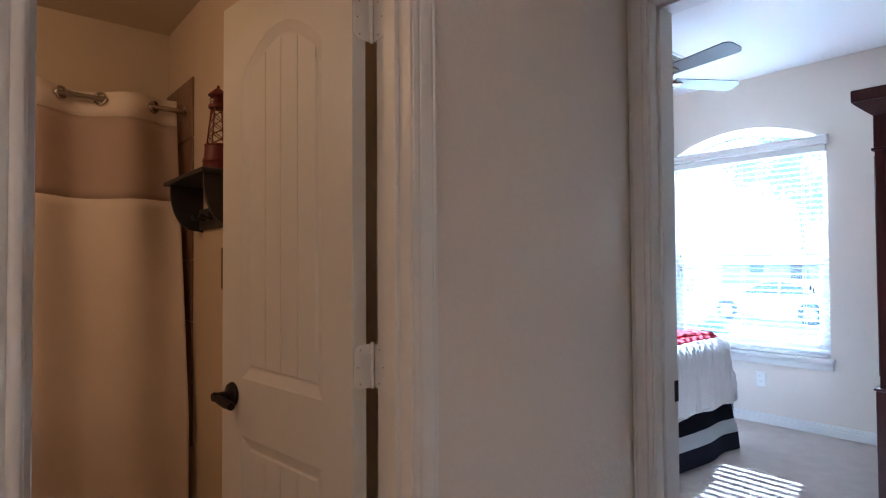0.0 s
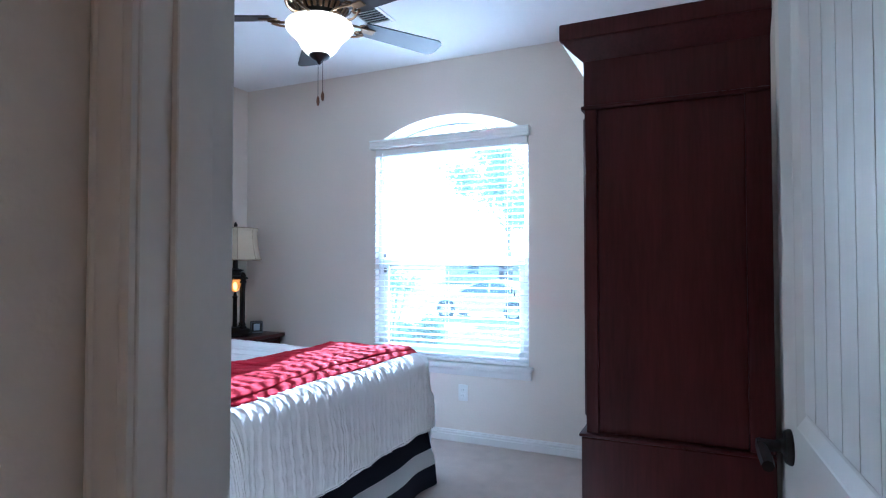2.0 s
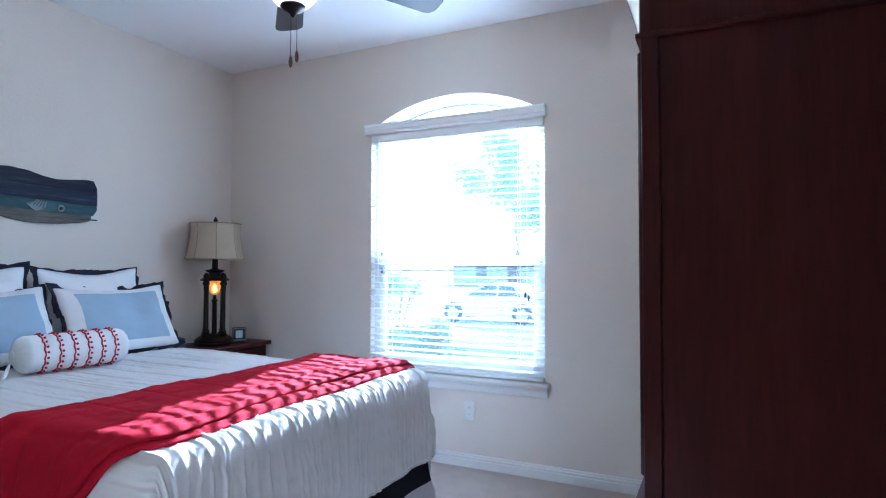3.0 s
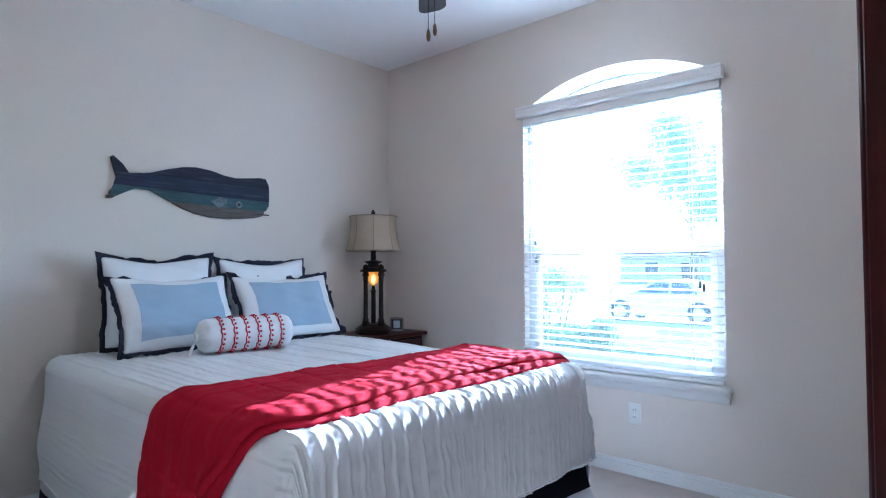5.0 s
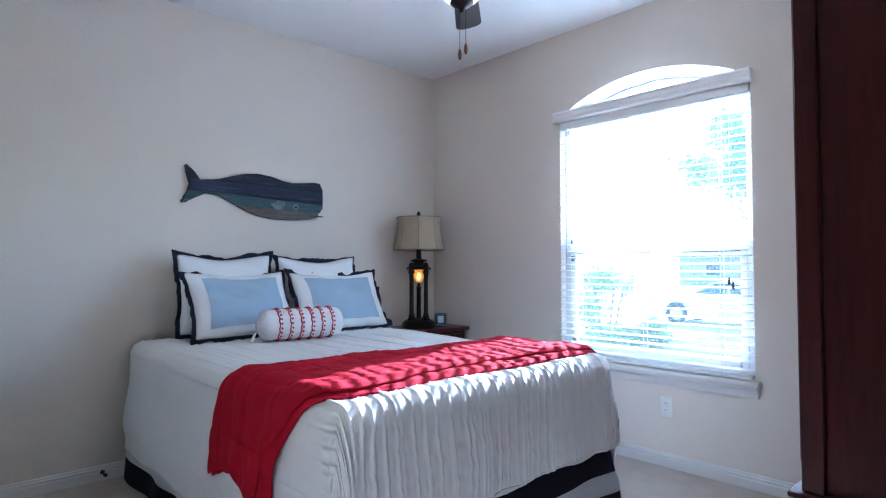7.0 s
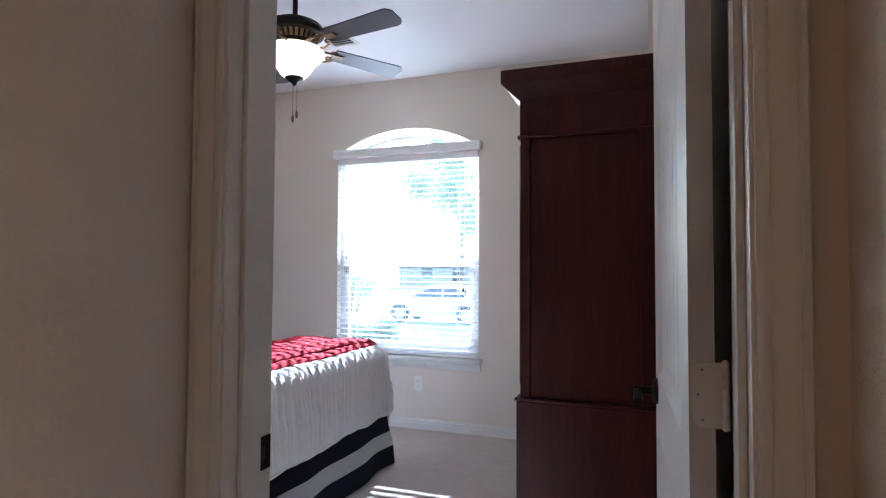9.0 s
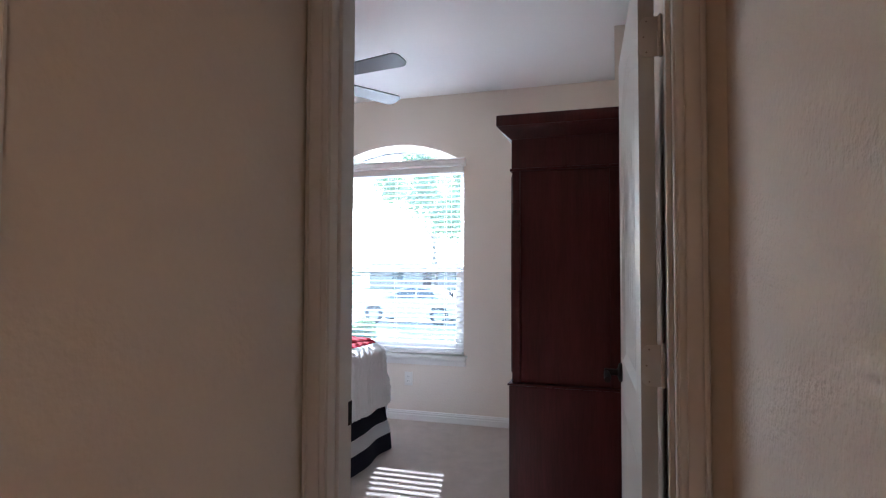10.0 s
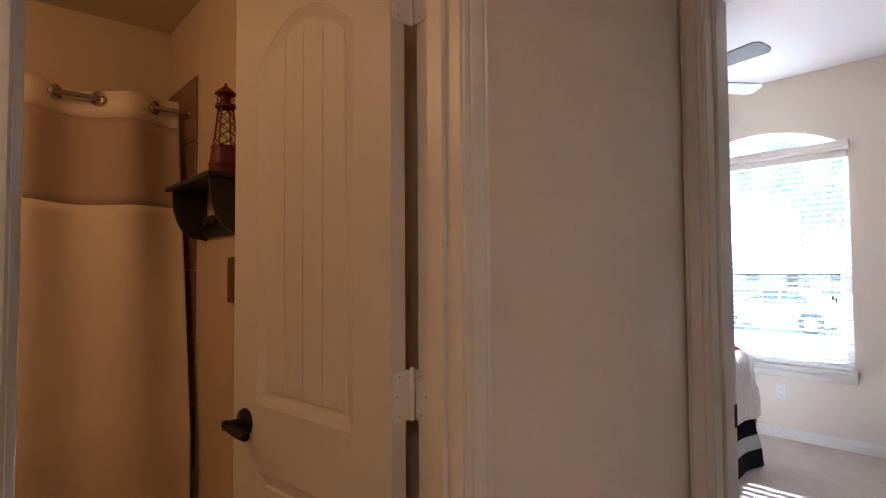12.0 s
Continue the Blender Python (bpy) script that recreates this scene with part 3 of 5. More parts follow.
arm_part("lower_body", B(AX0 - 0.012, AX1 + 0.012, AY0, AY1 + 0.012, 0.0, 0.7695, 0.003), MAHOG)
arm_part("waist_moulding", B(AX0 - 0.014, AX1 + 0.014, AY0, AY1 + 0.019, 0.770, 0.7795, 0.003, 2), MAHOG)
arm_part("upper_body", B(AX0 + 0.012, AX1 - 0.012, AY0, AY1 - 0.012, 0.780, 1.83, 0.003), MAHOG)
for y0, y1 in ((AY0, AY0 + 0.06), (AY1 - 0.035, AY1)):
    arm_part("side_stile", B(AX0, AX0 + 0.015, y0, y1, 0.780, 1.72, 0.002), MAHOG)
arm_part("frieze", B(AX0 - 0.002, AX1 + 0.002, AY0, AY1 + 0.002, 1.72, 1.9058, 0.003), MAHOG)
arm_part("bead", B(AX0 - 0.005, AX1 + 0.005, AY0, AY1 + 0.010, 1.714, 1.726, 0.003, 2), MAHOG)


def crown(prof):
    """A mitred moulding of (out, z) round three sides of the top."""
    bm = bmesh.new()
    rings = []
    for o, z in prof:
        rings.append([bm.verts.new(v) for v in ((AX0 - o, AY0, z), (AX0 - o, AY1 + o, z), (AX1 + o, AY1 + o, z), (AX1 + o, AY0, z))])
    for p, q in zip(rings, rings[1:]):
        for i in range(4):
            bm.faces.new((p[i], p[(i + 1) % 4], q[(i + 1) % 4], q[i]))
    bm.faces.new(rings[0])
    bm.faces.new(rings[-1])
    return bm


arm_part("crown_moulding", crown([(0.0035, 1.856), (0.006, 1.858), (0.020, 1.870), (0.040, 1.888), (0.054, 1.902), (0.056, 1.9055)]), MAHOG)
arm_part("top_slab", B(AX0 - 0.060, AX1 + 0.060, AY0, AY1 + 0.060, 1.906, 1.955, 0.005, 2), MAHOG)
for x0, x1 in ((AX0 + 0.03, (AX0 + AX1) / 2 - 0.003), ((AX0 + AX1) / 2 + 0.003, AX1 - 0.03)):
    d = arm_part("door", B(x0, x1, AY1 - 0.010, AY1 + 0.010, 0.82, 1.70, 0.004), MAHOG)
    k = bmesh.new()
    xk = x1 - 0.04 if x0 < 3.2 else x0 + 0.04
    lathe(k, [(0.012, 0), (0.007, 0.012), (0.014, 0.022), (0.010, 0.030)], 12, m=Matrix.Translation((xk, AY1 + 0.010, 1.2)) @ pose(0, 0, 0, -90))
    arm_part("knob", k, BRONZE, "", d)
    d = arm_part("drawer", B(x0, x1, AY1 - 0.005, AY1 + 0.020, 0.1, 0.74, 0.004), MAHOG)

# ---- window ----
SILVERG = material("grey_plastic", (0.22, 0.22, 0.23), 0.5)
VINYL = material("window_vinyl", (0.82, 0.83, 0.84), 0.4, var=0.02)
win = tagged(new("window_1"), "white single-hung arched window with horizontal blinds", "window", kind="structure")
WX = RX + 0.085


def frame_ring(z_top, inset, width, x0, x1):
    """Frame inside the opening: two jambs, a bottom and an arched head."""
    bm = bmesh.new()
    y0, y1 = WY0 + inset, WY1 - inset
    box(bm, x0, x1, y0, y0 + width, WZ0, WZ1 - 0.0)
    box(bm, x0, x1, y1 - width, y1, WZ0, WZ1 - 0.0)
    box(bm, x0, x1, y0 + width, y1 - width, WZ0, WZ0 + width)
    n = 28
    outer = [(y0 + (y1 - y0) * i / n, arch(y0 + (y1 - y0) * i / n)) for i in range(n + 1)]
    for (ya, za), (yb, zb) in zip(outer, outer[1:]):
        prism(bm, [(ya, za), (yb, zb), (yb, zb - width), (ya, za - width)], lambda u, v, w: Vector((w, u, v)), x0, x1)
    return bm


part("frame", frame_ring(0, 0.0, 0.045, WX - 0.03, WX + 0.05), VINYL, win, smooth=False)
bm = bmesh.new()
ya0, ya1 = WY0 + 0.09, WY1 - 0.09
for i in range(28):
    p0, p1 = ya0 + (ya1 - ya0) * i / 28, ya0 + (ya1 - ya0) * (i + 1) / 28
    prism(bm, [(p0, arch(p0) - 0.052), (p1, arch(p1) - 0.052), (p1, arch(p1) - 0.060), (p0, arch(p0) - 0.060)], lambda u, v, w: Vector((w, u, v)), WX - 0.012, WX + 0.02)
part("arch_bead", bm, SILVERG, win, "thin grey glazing bead", smooth=False)
part("transom", B(WX - 0.025, WX + 0.045, WY0 + 0.045, WY1 - 0.045, 2.10, 2.15, 0.004), VINYL, win)
part("meeting_rail", B(WX - 0.035, WX + 0.02, WY0 + 0.045, WY1 - 0.045, 1.255, 1.305, 0.004), VINYL, win)
bm = bmesh.new()
box(bm, WX - 0.028, WX + 0.0, WY0 + 0.047, WY0 + 0.085, WZ0 + 0.047, 1.255, 0.003)
box(bm, WX - 0.028, WX + 0.0, WY1 - 0.085, WY1 - 0.047, WZ0 + 0.047, 1.255, 0.003)
box(bm, WX - 0.028, WX + 0.0, WY0 + 0.087, WY1 - 0.087, WZ0 + 0.047, WZ0 + 0.10, 0.003)
part("lower_sash", bm, VINYL, win)
# dark strip drawn for the shaded gap line below the meeting rail
part("rail_gap_shade", B(WX - 0.010, WX + 0.012, WY0 + 0.088, WY1 - 0.088, 1.2495, 1.2545), SILVERG, win, "dark grey strip drawn for the gap under the meeting rail", smooth=False)
for nm, z0, z1, x in (("lower_pane", WZ0 + 0.1, 1.255, WX - 0.014), ("upper_pane", 1.305, 2.10, WX + 0.02)):
    g = part(nm, B(x, x + 0.004, WY0 + 0.046, WY1 - 0.046, z0, z1), GLASSL if nm == "lower_pane" else GLASSM, win, smooth=False)
    g.visible_shadow = False
bm = prism(bmesh.new(), [(ya0 + (ya1 - ya0) * i / 28, arch(ya0 + (ya1 - ya0) * i / 28) - 0.050) for i in range(29)] + [(ya1, 2.151), (ya0, 2.151)], lambda u, v, w: Vector((w, u, v)), WX + 0.022, WX + 0.026)
part("arched_pane", bm, GLASSM, win, smooth=False).visible_shadow = False
# insect screen outside the lower sash: fine light mesh that scatters some of the daylight
SCREEN = bpy.data.materials.new("insect_screen")
SCREEN.use_nodes = True
_n = SCREEN.node_tree
_t, _d, _l, _m1, _m2 = (_n.nodes.new("ShaderNode" + k) for k in ("BsdfTransparent", "BsdfDiffuse", "BsdfTranslucent", "MixShader", "MixShader"))
_d.inputs[0].default_value = _l.inputs[0].default_value = (0.07, 0.08, 0.08, 1)
_m1.inputs[0].default_value, _m2.inputs[0].default_value = 0.5, 0.25
_n.links.new(_d.outputs[0], _m1.inputs[1])
_n.links.new(_l.outputs[0], _m1.inputs[2])
_n.links.new(_t.outputs[0], _m2.inputs[1])
_n.links.new(_m1.outputs[0], _m2.inputs[2])
_n.links.new(_m2.outputs[0], _n.nodes["Material Output"].inputs["Surface"])
part("insect_screen", B(WX + 0.040, WX + 0.0405, WY0 + 0.046, WY1 - 0.046, WZ0 + 0.046, 1.27), SCREEN, win, "fine grey insect screen", smooth=False)
for z in (1.33, 1.22):
    part("tilt_latch", B(WX - 0.050, WX - 0.030, WY1 - 0.075, WY1 - 0.055, z - 0.018, z + 0.018, 0.003), SILVERG, win, "small grey sash latch")
# sill and apron
bm = B(RX - 0.055, RX + 0.05, WY0 - 0.032, WY1 + 0.032, WZ0 - 0.026, WZ0 + 0.002, 0.008, 3)
structure("window_sill", bm, TRIM, "white window sill with a moulded apron", "window sill", True)
bm = prism(bmesh.new(), [(0, -0.026), (0.045, -0.026), (0.043, -0.036), (0.030, -0.044), (0.022, -0.060), (0.018, -0.078), (0.012, -0.090), (0, -0.090)], lambda u, v, w: Vector((RX - u, w, WZ0 + v)), WY0 - 0.018, WY1 + 0.018)
structure("window_apron", bm, TRIM, "white moulded apron under the sill", "trim", True)

# blinds
SLAT = material("blind_slat", (0.90, 0.90, 0.89), 0.45, var=0.02, scale=4, grain=40, rand=0.1)
bl = thing("window_blind", RX, (WY0 + WY1) / 2, WZ0, "white faux-wood horizontal blind with its slats open", "blind")
BI = Matrix.Translation((-RX, -(WY0 + WY1) / 2, -WZ0))


def blind_part(name, bm, mat, label=""):
    bm.transform(BI)
    return part(name, bm, mat, bl, label)


VP = [(0.012, 0), (0.060, 0), (0.064, 0.005), (0.064, 0.016), (0.058, 0.022), (0.062, 0.030), (0.062, 0.046), (0.070, 0.053), (0.070, 0.064), (0.012, 0.064)]
blind_part("valance", prism(bmesh.new(), VP, lambda u, v, w: Vector((RX - u, w, 2.146 + v)), WY0 - 0.020, WY1 + 0.017), SLAT, "white moulded valance")
blind_part("headrail", B(RX - 0.010, RX + 0.045, WY0 + 0.006, WY1 - 0.006, 2.10, 2.165, 0.002), SLAT)
SX = RX - 0.002
sl = bmesh.new()
prism(sl, [(-0.025, -0.0015), (0.0, 0.0012), (0.025, -0.0015), (0.025, 0.0015), (0.0, 0.0042), (-0.025, 0.0015)], lambda u, v, w: Vector((u, w, v)), -(WY1 - WY0) / 2 + 0.005, (WY1 - WY0) / 2 - 0.005)
first = None
nsl = 35
for i in range(nsl):
    z = WZ0 + 0.055 + (2.09 - WZ0 - 0.055) * i / (nsl - 1)
    if first is None:
        first = part("slat", sl, SLAT, bl, smooth=False)
        ob = first
    else:
        ob = new("slat", first.data)
        ob.parent = bl
    ob.matrix_local = Matrix.Translation((SX - RX, 0, z - WZ0)) @ pose(0, 0, 0, 0, -5.0, 0)
blind_part("bottom_rail", B(SX - 0.026, SX + 0.026, WY0 + 0.008, WY1 - 0.008, WZ0 + 0.008, WZ0 + 0.026, 0.003), SLAT)
CORD = material("cord", (0.75, 0.75, 0.73), 0.8)
for y in (WY0 + 0.16, (WY0 + WY1) / 2, WY1 - 0.16):
    bm = bmesh.new()
    for dx in (-0.026, 0.026):
        tube(bm, [(SX + dx, y, WZ0 + 0.02), (SX + dx, y, 2.11)], 0.0012, 6)
    blind_part("ladder_cord", bm, CORD)
bm = tube(bmesh.new(), [(SX - 0.035, WY0 + 0.10, 1.09), (SX - 0.033, WY0 + 0.10, 2.11)], 0.0012, 6)
blind_part("pull_cord", bm, CORD)
bm = bmesh.new()
for dy in (-0.010, 0.010):
    lathe(bm, [(0.003, 0.022), (0.007, 0.010), (0.009, -0.010), (0.006, -0.020)], 10, (SX - 0.035, WY0 + 0.10 + dy, 1.075 + dy))
blind_part("tassel", bm, material("tassel_grey", (0.18, 0.18, 0.19), 0.5), "grey cord tassel")
bm = tube(bmesh.new(), [(SX - 0.036, WY1 - 0.08, 1.18), (SX - 0.034, WY1 - 0.08, 2.11)], 0.004, 8)
blind_part("tilt_wand", bm, SLAT)

# ---- outlet ----
PLASTIC = material("white_plastic", (0.78, 0.77, 0.74), 0.4, var=0.02)
DARK = material("dark_slot", (0.03, 0.03, 0.03), 0.6)
o = thing("wall_outlet", RX, 1.838, 0.348, "white duplex wall outlet", "outlet")
part("plate", B(-0.006, 0.0, -0.036, 0.036, -0.058, 0.058, 0.003, 2), PLASTIC, o)
for dz in (-0.02, 0.02):
    f = part("socket", B(-0.0085, -0.005, -0.017, 0.017, dz - 0.014, dz + 0.014, 0.002), PLASTIC, o)
    for dy in (-0.006, 0.006):
        part("slot", B(-0.0092, -0.008, dy - 0.001, dy + 0.001, dz - 0.004, dz + 0.006), DARK, f)

# strike plate on the latch jamb
o = thing("strike_plate", 1.713, DY1, 0.905, "dark bronze strike plate on the door jamb", "strike plate")
bm = bmesh.new()
box(bm, -0.020, 0.022, -0.0022, -0.0002, -0.030, -0.012)
box(bm, -0.020, 0.022, -0.0022, -0.0002, 0.012, 0.030)
box(bm, -0.020, -0.010, -0.0022, -0.0002, -0.012, 0.012)
box(bm, 0.010, 0.022, -0.0022, -0.0002, -0.012, 0.012)
part("plate", bm, BRONZE, o, smooth=False)
part("latch_hole", B(-0.010, 0.010, -0.0012, -0.0003, -0.012, 0.012), DARK, o, smooth=False)

# ---- pillows ----
BLUEC = material("pale_blue_cotton", (0.42, 0.53, 0.66), 0.9, var=0.05, scale=8, grain=180, bump=0.3, bump_scale=240)


def cushion_z(x, y, w, h, t, seed):
    kx, ky = min(1, abs(2 * x / w)), min(1, abs(2 * y / h))
    f = max(0.0, (1 - kx ** 2.4)) ** 0.5 * max(0.0, (1 - ky ** 2.4)) ** 0.5
    return t / 2 * f * (1 + 0.12 * noise.noise(Vector((x * 5, y * 5, seed))))


def wrinkle(x, y, seed):
    return 0.008 * noise.noise(Vector((x * 9, y * 9, seed))) + 0.008 * noise.noise(Vector((x * 8 + y * 22, y * 7 - x * 6, seed + 3)))


def pillow(name, m, w, h, t, seed, label, panel):
    """A sham: white body, navy flange round it, and where panel is set a pale blue field with a white border. Local x width, y height, z front."""
    root = new(name)
    root.empty_display_size = 0.05
    root.matrix_world = m
    tagged(root, label, "pillow", "pillows on the bed")

    def shape(x, y):
        """The outline, drawn in a little along its sides."""
        kx, ky = 2 * x / w, 2 * y / h
        return x * (1 - 0.085 * (1 - ky * ky)), y * (1 - (0.17 if y > 0 else 0.03) * (1 - kx * kx) ** 1.4) + 0.010 * noise.noise(Vector((x * 4, seed, 0)))

    def face(sgn):
        def fn(u, v):
            x, y = (u - 0.5) * w, (v - 0.5) * h
            z = sgn * cushion_z(x, y, w, h, t, seed + sgn)
            z += sgn * wrinkle(x, y, seed) * min(1, abs(z) * 30)
            sx, sy2 = shape(x, y)
            return Vector((sx, sy2, z))
        return fn
    bm = grid_mesh(bmesh.new(), 36, 28, face(1))
    grid_mesh(bm, 36, 28, face(-1))
    bmesh.ops.remove_doubles(bm, verts=bm.verts, dist=0.0005)
    part("body", bm, WHITEQ, root, smooth="all")
    # flange
    bm = bmesh.new()
    n = 30
    loop = [(-0.5 + i / n, -0.5) for i in range(n)] + [(0.5, -0.5 + i / n) for i in range(n)] + [(0.5 - i / n, 0.5) for i in range(n)] + [(-0.5, 0.5 - i / n) for i in range(n)]
    rings = []
    fl = 0.019
    for grow, z in ((-0.012, 0.006), (0.3, 0.005), (1.0, 0.002), (1.0, -0.002), (0.3, -0.005), (-0.012, -0.006)):
        ring = []
        for i, (a, b) in enumerate(loop):
            x, y = shape(a * w, b * h)
            g = fl * grow if grow > 0 else grow
            r = Vector((a, b, 0))
            dx = g * (1 if a >= 0.5 else -1 if a <= -0.5 else 0)
            dy = g * (1 if b >= 0.5 else -1 if b <= -0.5 else 0)
            wav = (0.040 * noise.noise(Vector((a * 7, b * 7, seed))) + 0.016 * noise.noise(Vector((a * 19, b * 19, seed + 2)))) * max(0, grow)
            ring.append(bm.verts.new(Vector((x + dx, y + dy + wav * 0.4, z + wav))))
        rings.append(ring)
    for p, q in zip(rings, rings[1:] + rings[:1]):
        for i in range(len(p)):
            bm.faces.new((p[i], p[(i + 1) % len(p)], q[(i + 1) % len(p)], q[i]))
    part("flange", bm, NAVY, root, "navy blue flange", smooth="all")
    if panel:
        def fn(u, v):
            x, y = (u - 0.5) * w * 0.76, (v - 0.5) * h * 0.76 - 0.004
            z = cushion_z(x, y, w, h, t, seed + 1) + wrinkle(x, y, seed) * min(1, 30 * cushion_z(x, y, w, h, t, seed + 1)) + 0.003
            sx, sy2 = shape(x, y)
            return Vector((sx, sy2, z))
        part("panel", grid_mesh(bmesh.new(), 28, 22, fn), BLUEC, root, "pale blue centre panel", smooth="all")
    return root


def leaning(x, y, z, lean, turn):
    """Stands on its lower edge, leaning back by lean degrees towards +y."""
    return Matrix.Translation((x, y, z)) @ pose(0, 0, 0, 90 - lean, 0, turn)


BS = 0.762
PB = lambda x, y, h, lean, turn: leaning(x, y, BS, lean, turn) @ Matrix.Translation((0, h / 2 + 0.02, 0))
pillow("pillow", PB(3.17, 3.67, 0.47, 9, 0), 0.59, 0.48, 0.20, 1.0, "white square pillow with a navy flange against the wall", False)
pillow("pillow", PB(3.80, 3.665, 0.45, 8, 0), 0.60, 0.47, 0.20, 4.0, "white square pillow with a navy flange against the wall", False)
pillow("pillow", PB(3.21, 3.470, 0.39, 27, 3), 0.64, 0.42, 0.17, 7.0, "white pillow with a pale blue panel and navy flange", True)
pillow("pillow", PB(3.865, 3.450, 0.38, 28, -2), 0.67, 0.42, 0.17, 9.0, "white pillow with a pale blue panel and navy flange", True)

# bolster with red pompom trims
bo = new("bolster")
bo.empty_display_size = 0.05
bo.matrix_world = pose(3.405, 3.225, BS + 0.085, 0, 0, -7)
tagged(bo, "white bolster cushion with red pompom trims", "bolster")
BR, BL = 0.088, 0.50


def bolster_r(x):
    k = abs(2 * x / BL)
    return BR * max(0.03, (1 - max(0.0, (k - 0.80) / 0.20) ** 2)) ** 0.5


def bol(u, v):
    x = (u - 0.5) * BL
    a = 2 * math.pi * v
    k = abs(2 * x / BL)
    r = bolster_r(x) * (1 + (0.05 * math.sin(a * 14) * max(0, (k - 0.8) / 0.2)) + 0.03 * noise.noise(Vector((x * 12, math.cos(a), math.sin(a)))))
    return Vector((x, r * math.cos(a), r * math.sin(a) * 0.96))


bm = grid_mesh(bmesh.new(), 60, 56, bol)
bmesh.ops.remove_doubles(bm, verts=bm.verts, dist=0.0004)
part("body", bm, WHITEQ, bo, smooth="all")
REDT = material("red_trim", (0.55, 0.02, 0.04), 0.8, var=0.1)
for i in range(6):
    x = -0.155 + 0.062 * i
    bm = bmesh.new()
    r = bolster_r(x) * 1.01
    tube(bm, [(x + 0.003 * math.sin(k * 2), r * math.cos(2 * math.pi * k / 40), 0.97 * r * math.sin(2 * math.pi * k / 40)) for k in range(41)], 0.0038, 6)
    for k in range(22):
        a = 2 * math.pi * (k + 0.5) / 22
        q = bmesh.ops.create_icosphere(bm, subdivisions=1, radius=0.0062)["verts"]
        for vtx in q:
            vtx.co += Vector((x + 0.011, (r + 0.004) * math.cos(a), 0.97 * (r + 0.004) * math.sin(a)))
    part("pompom_trim", bm, REDT, bo, "red pompom trim")
for sgn, xx in ((-1, -BL / 2), (1, BL / 2)):
    bm = lathe(bmesh.new(), [(0.022, 0), (0.026, 0.006), (0.012, 0.010)], 14, m=Matrix.Translation((xx, 0, 0)) @ pose(0, 0, 0, 0, 90 * sgn, 0))
    part("end_tie", bm, WHITEQ, bo)
for k in range(3):
    bm = tube(bmesh.new(), [(-BL / 2 - 0.012 - 0.012 * i, -0.015 - 0.014 * i + 0.01 * math.sin(i + k), -0.030 - 0.020 * math.sin(i / 6 * 1.6) - 0.006 * i - 0.006 * k) for i in range(5)], 0.003, 6)
    part("tie_string", bm, WHITEQ, bo)

# ---- nightstand, lamp and clock ----
ns = thing("nightstand", 4.69, 3.64, 0, "dark mahogany nightstand beside the bed", "nightstand")
part("top", B(-0.33, 0.31, -0.205, 0.215, 0.672, 0.70, 0.006, 2), MAHOG, ns, "reddish mahogany top")
part("body", B(-0.30, 0.28, -0.18, 0.205, 0.08, 0.672, 0.003), MAHOGD, ns)
for z0, z1 in ((0.40, 0.65), (0.12, 0.37)):
    d = part("drawer", B(-0.28, 0.26, -0.196, -0.178, z0, z1, 0.004), MAHOGD, ns)
    k = lathe(bmesh.new(), [(0.012, 0), (0.007, 0.01), (0.014, 0.02), (0.008, 0.027)], 12, m=Matrix.Translation((0, -0.196, (z0 + z1) / 2)) @ pose(0, 0, 0, 90))
    part("knob", k, BRONZE, d)
for x in (-0.28, 0.22):
    for y in (-0.16, 0.15):
        part("foot", B(x, x + 0.05, y, y + 0.05, 0, 0.085, 0.006), MAHOGD, ns)

LINEN = material("lamp_linen", (0.42, 0.34, 0.24), 0.85, var=0.08, scale=12, grain=140, bump=0.3, bump_scale=300)
LX, LY = 4.65, 3.645
tl = thing("table_lamp", LX, LY, 0.70, "bronze table lamp with columns, glowing amber glass and fabric shade", "lamp", rz=49)
LS = Matrix.Diagonal((1.35, 1.35, 1.2, 1))
bm = bmesh.new()
lathe(bm, [(0.095, 0.0), (0.100, 0.010), (0.094, 0.020), (0.098, 0.026), (0.085, 0.040), (0.070, 0.050), (0.060, 0.058), (0.052, 0.060)], 8)
bm.transform(LS)
part("base", bm, BRONZE, tl)
for k in range(4):
    a = math.pi / 4 + k * math.pi / 2
    c = (0.058 * math.cos(a), 0.058 * math.sin(a), 0)
    bm = lathe(bmesh.new(), [(0.020, 0.050), (0.021, 0.062), (0.014, 0.070), (0.018, 0.078), (0.0125, 0.086), (0.0115, 0.30), (0.014, 0.345), (0.019, 0.350), (0.019, 0.358), (0.014, 0.366), (0.020, 0.376), (0.013, 0.386), (0.016, 0.398), (0.012, 0.410), (0.004, 0.418)], 14, c)
    bm.transform(LS)
    part("column", bm, BRONZE, tl)
bm = lathe(bmesh.new(), [(0.013, 0.055), (0.012, 0.248), (0.018, 0.256), (0.010, 0.264), (0.007, 0.289)], 12)
bm.transform(LS)
part("centre_post", bm, BRONZE, tl)
AMBER = glowing("amber_glass", (1.0, 0.42, 0.06), 0.045, (0.8, 0.45, 0.12))
bm = lathe(bmesh.new(), [(0.007, 0.288), (0.016, 0.294), (0.025, 0.310), (0.030, 0.332), (0.031, 0.352), (0.030, 0.372)], 18)
bm.transform(LS)
_n = AMBER.node_tree
_t, _m = _n.nodes.new("ShaderNodeBsdfTransparent"), _n.nodes.new("ShaderNodeMixShader")
_t.inputs[0].default_value, _m.inputs[0].default_value = (1.0, 0.62, 0.22, 1), 0.45
_n.links.new(_n.nodes["Principled BSDF"].outputs[0], _m.inputs[1])
_n.links.new(_t.outputs[0], _m.inputs[2])
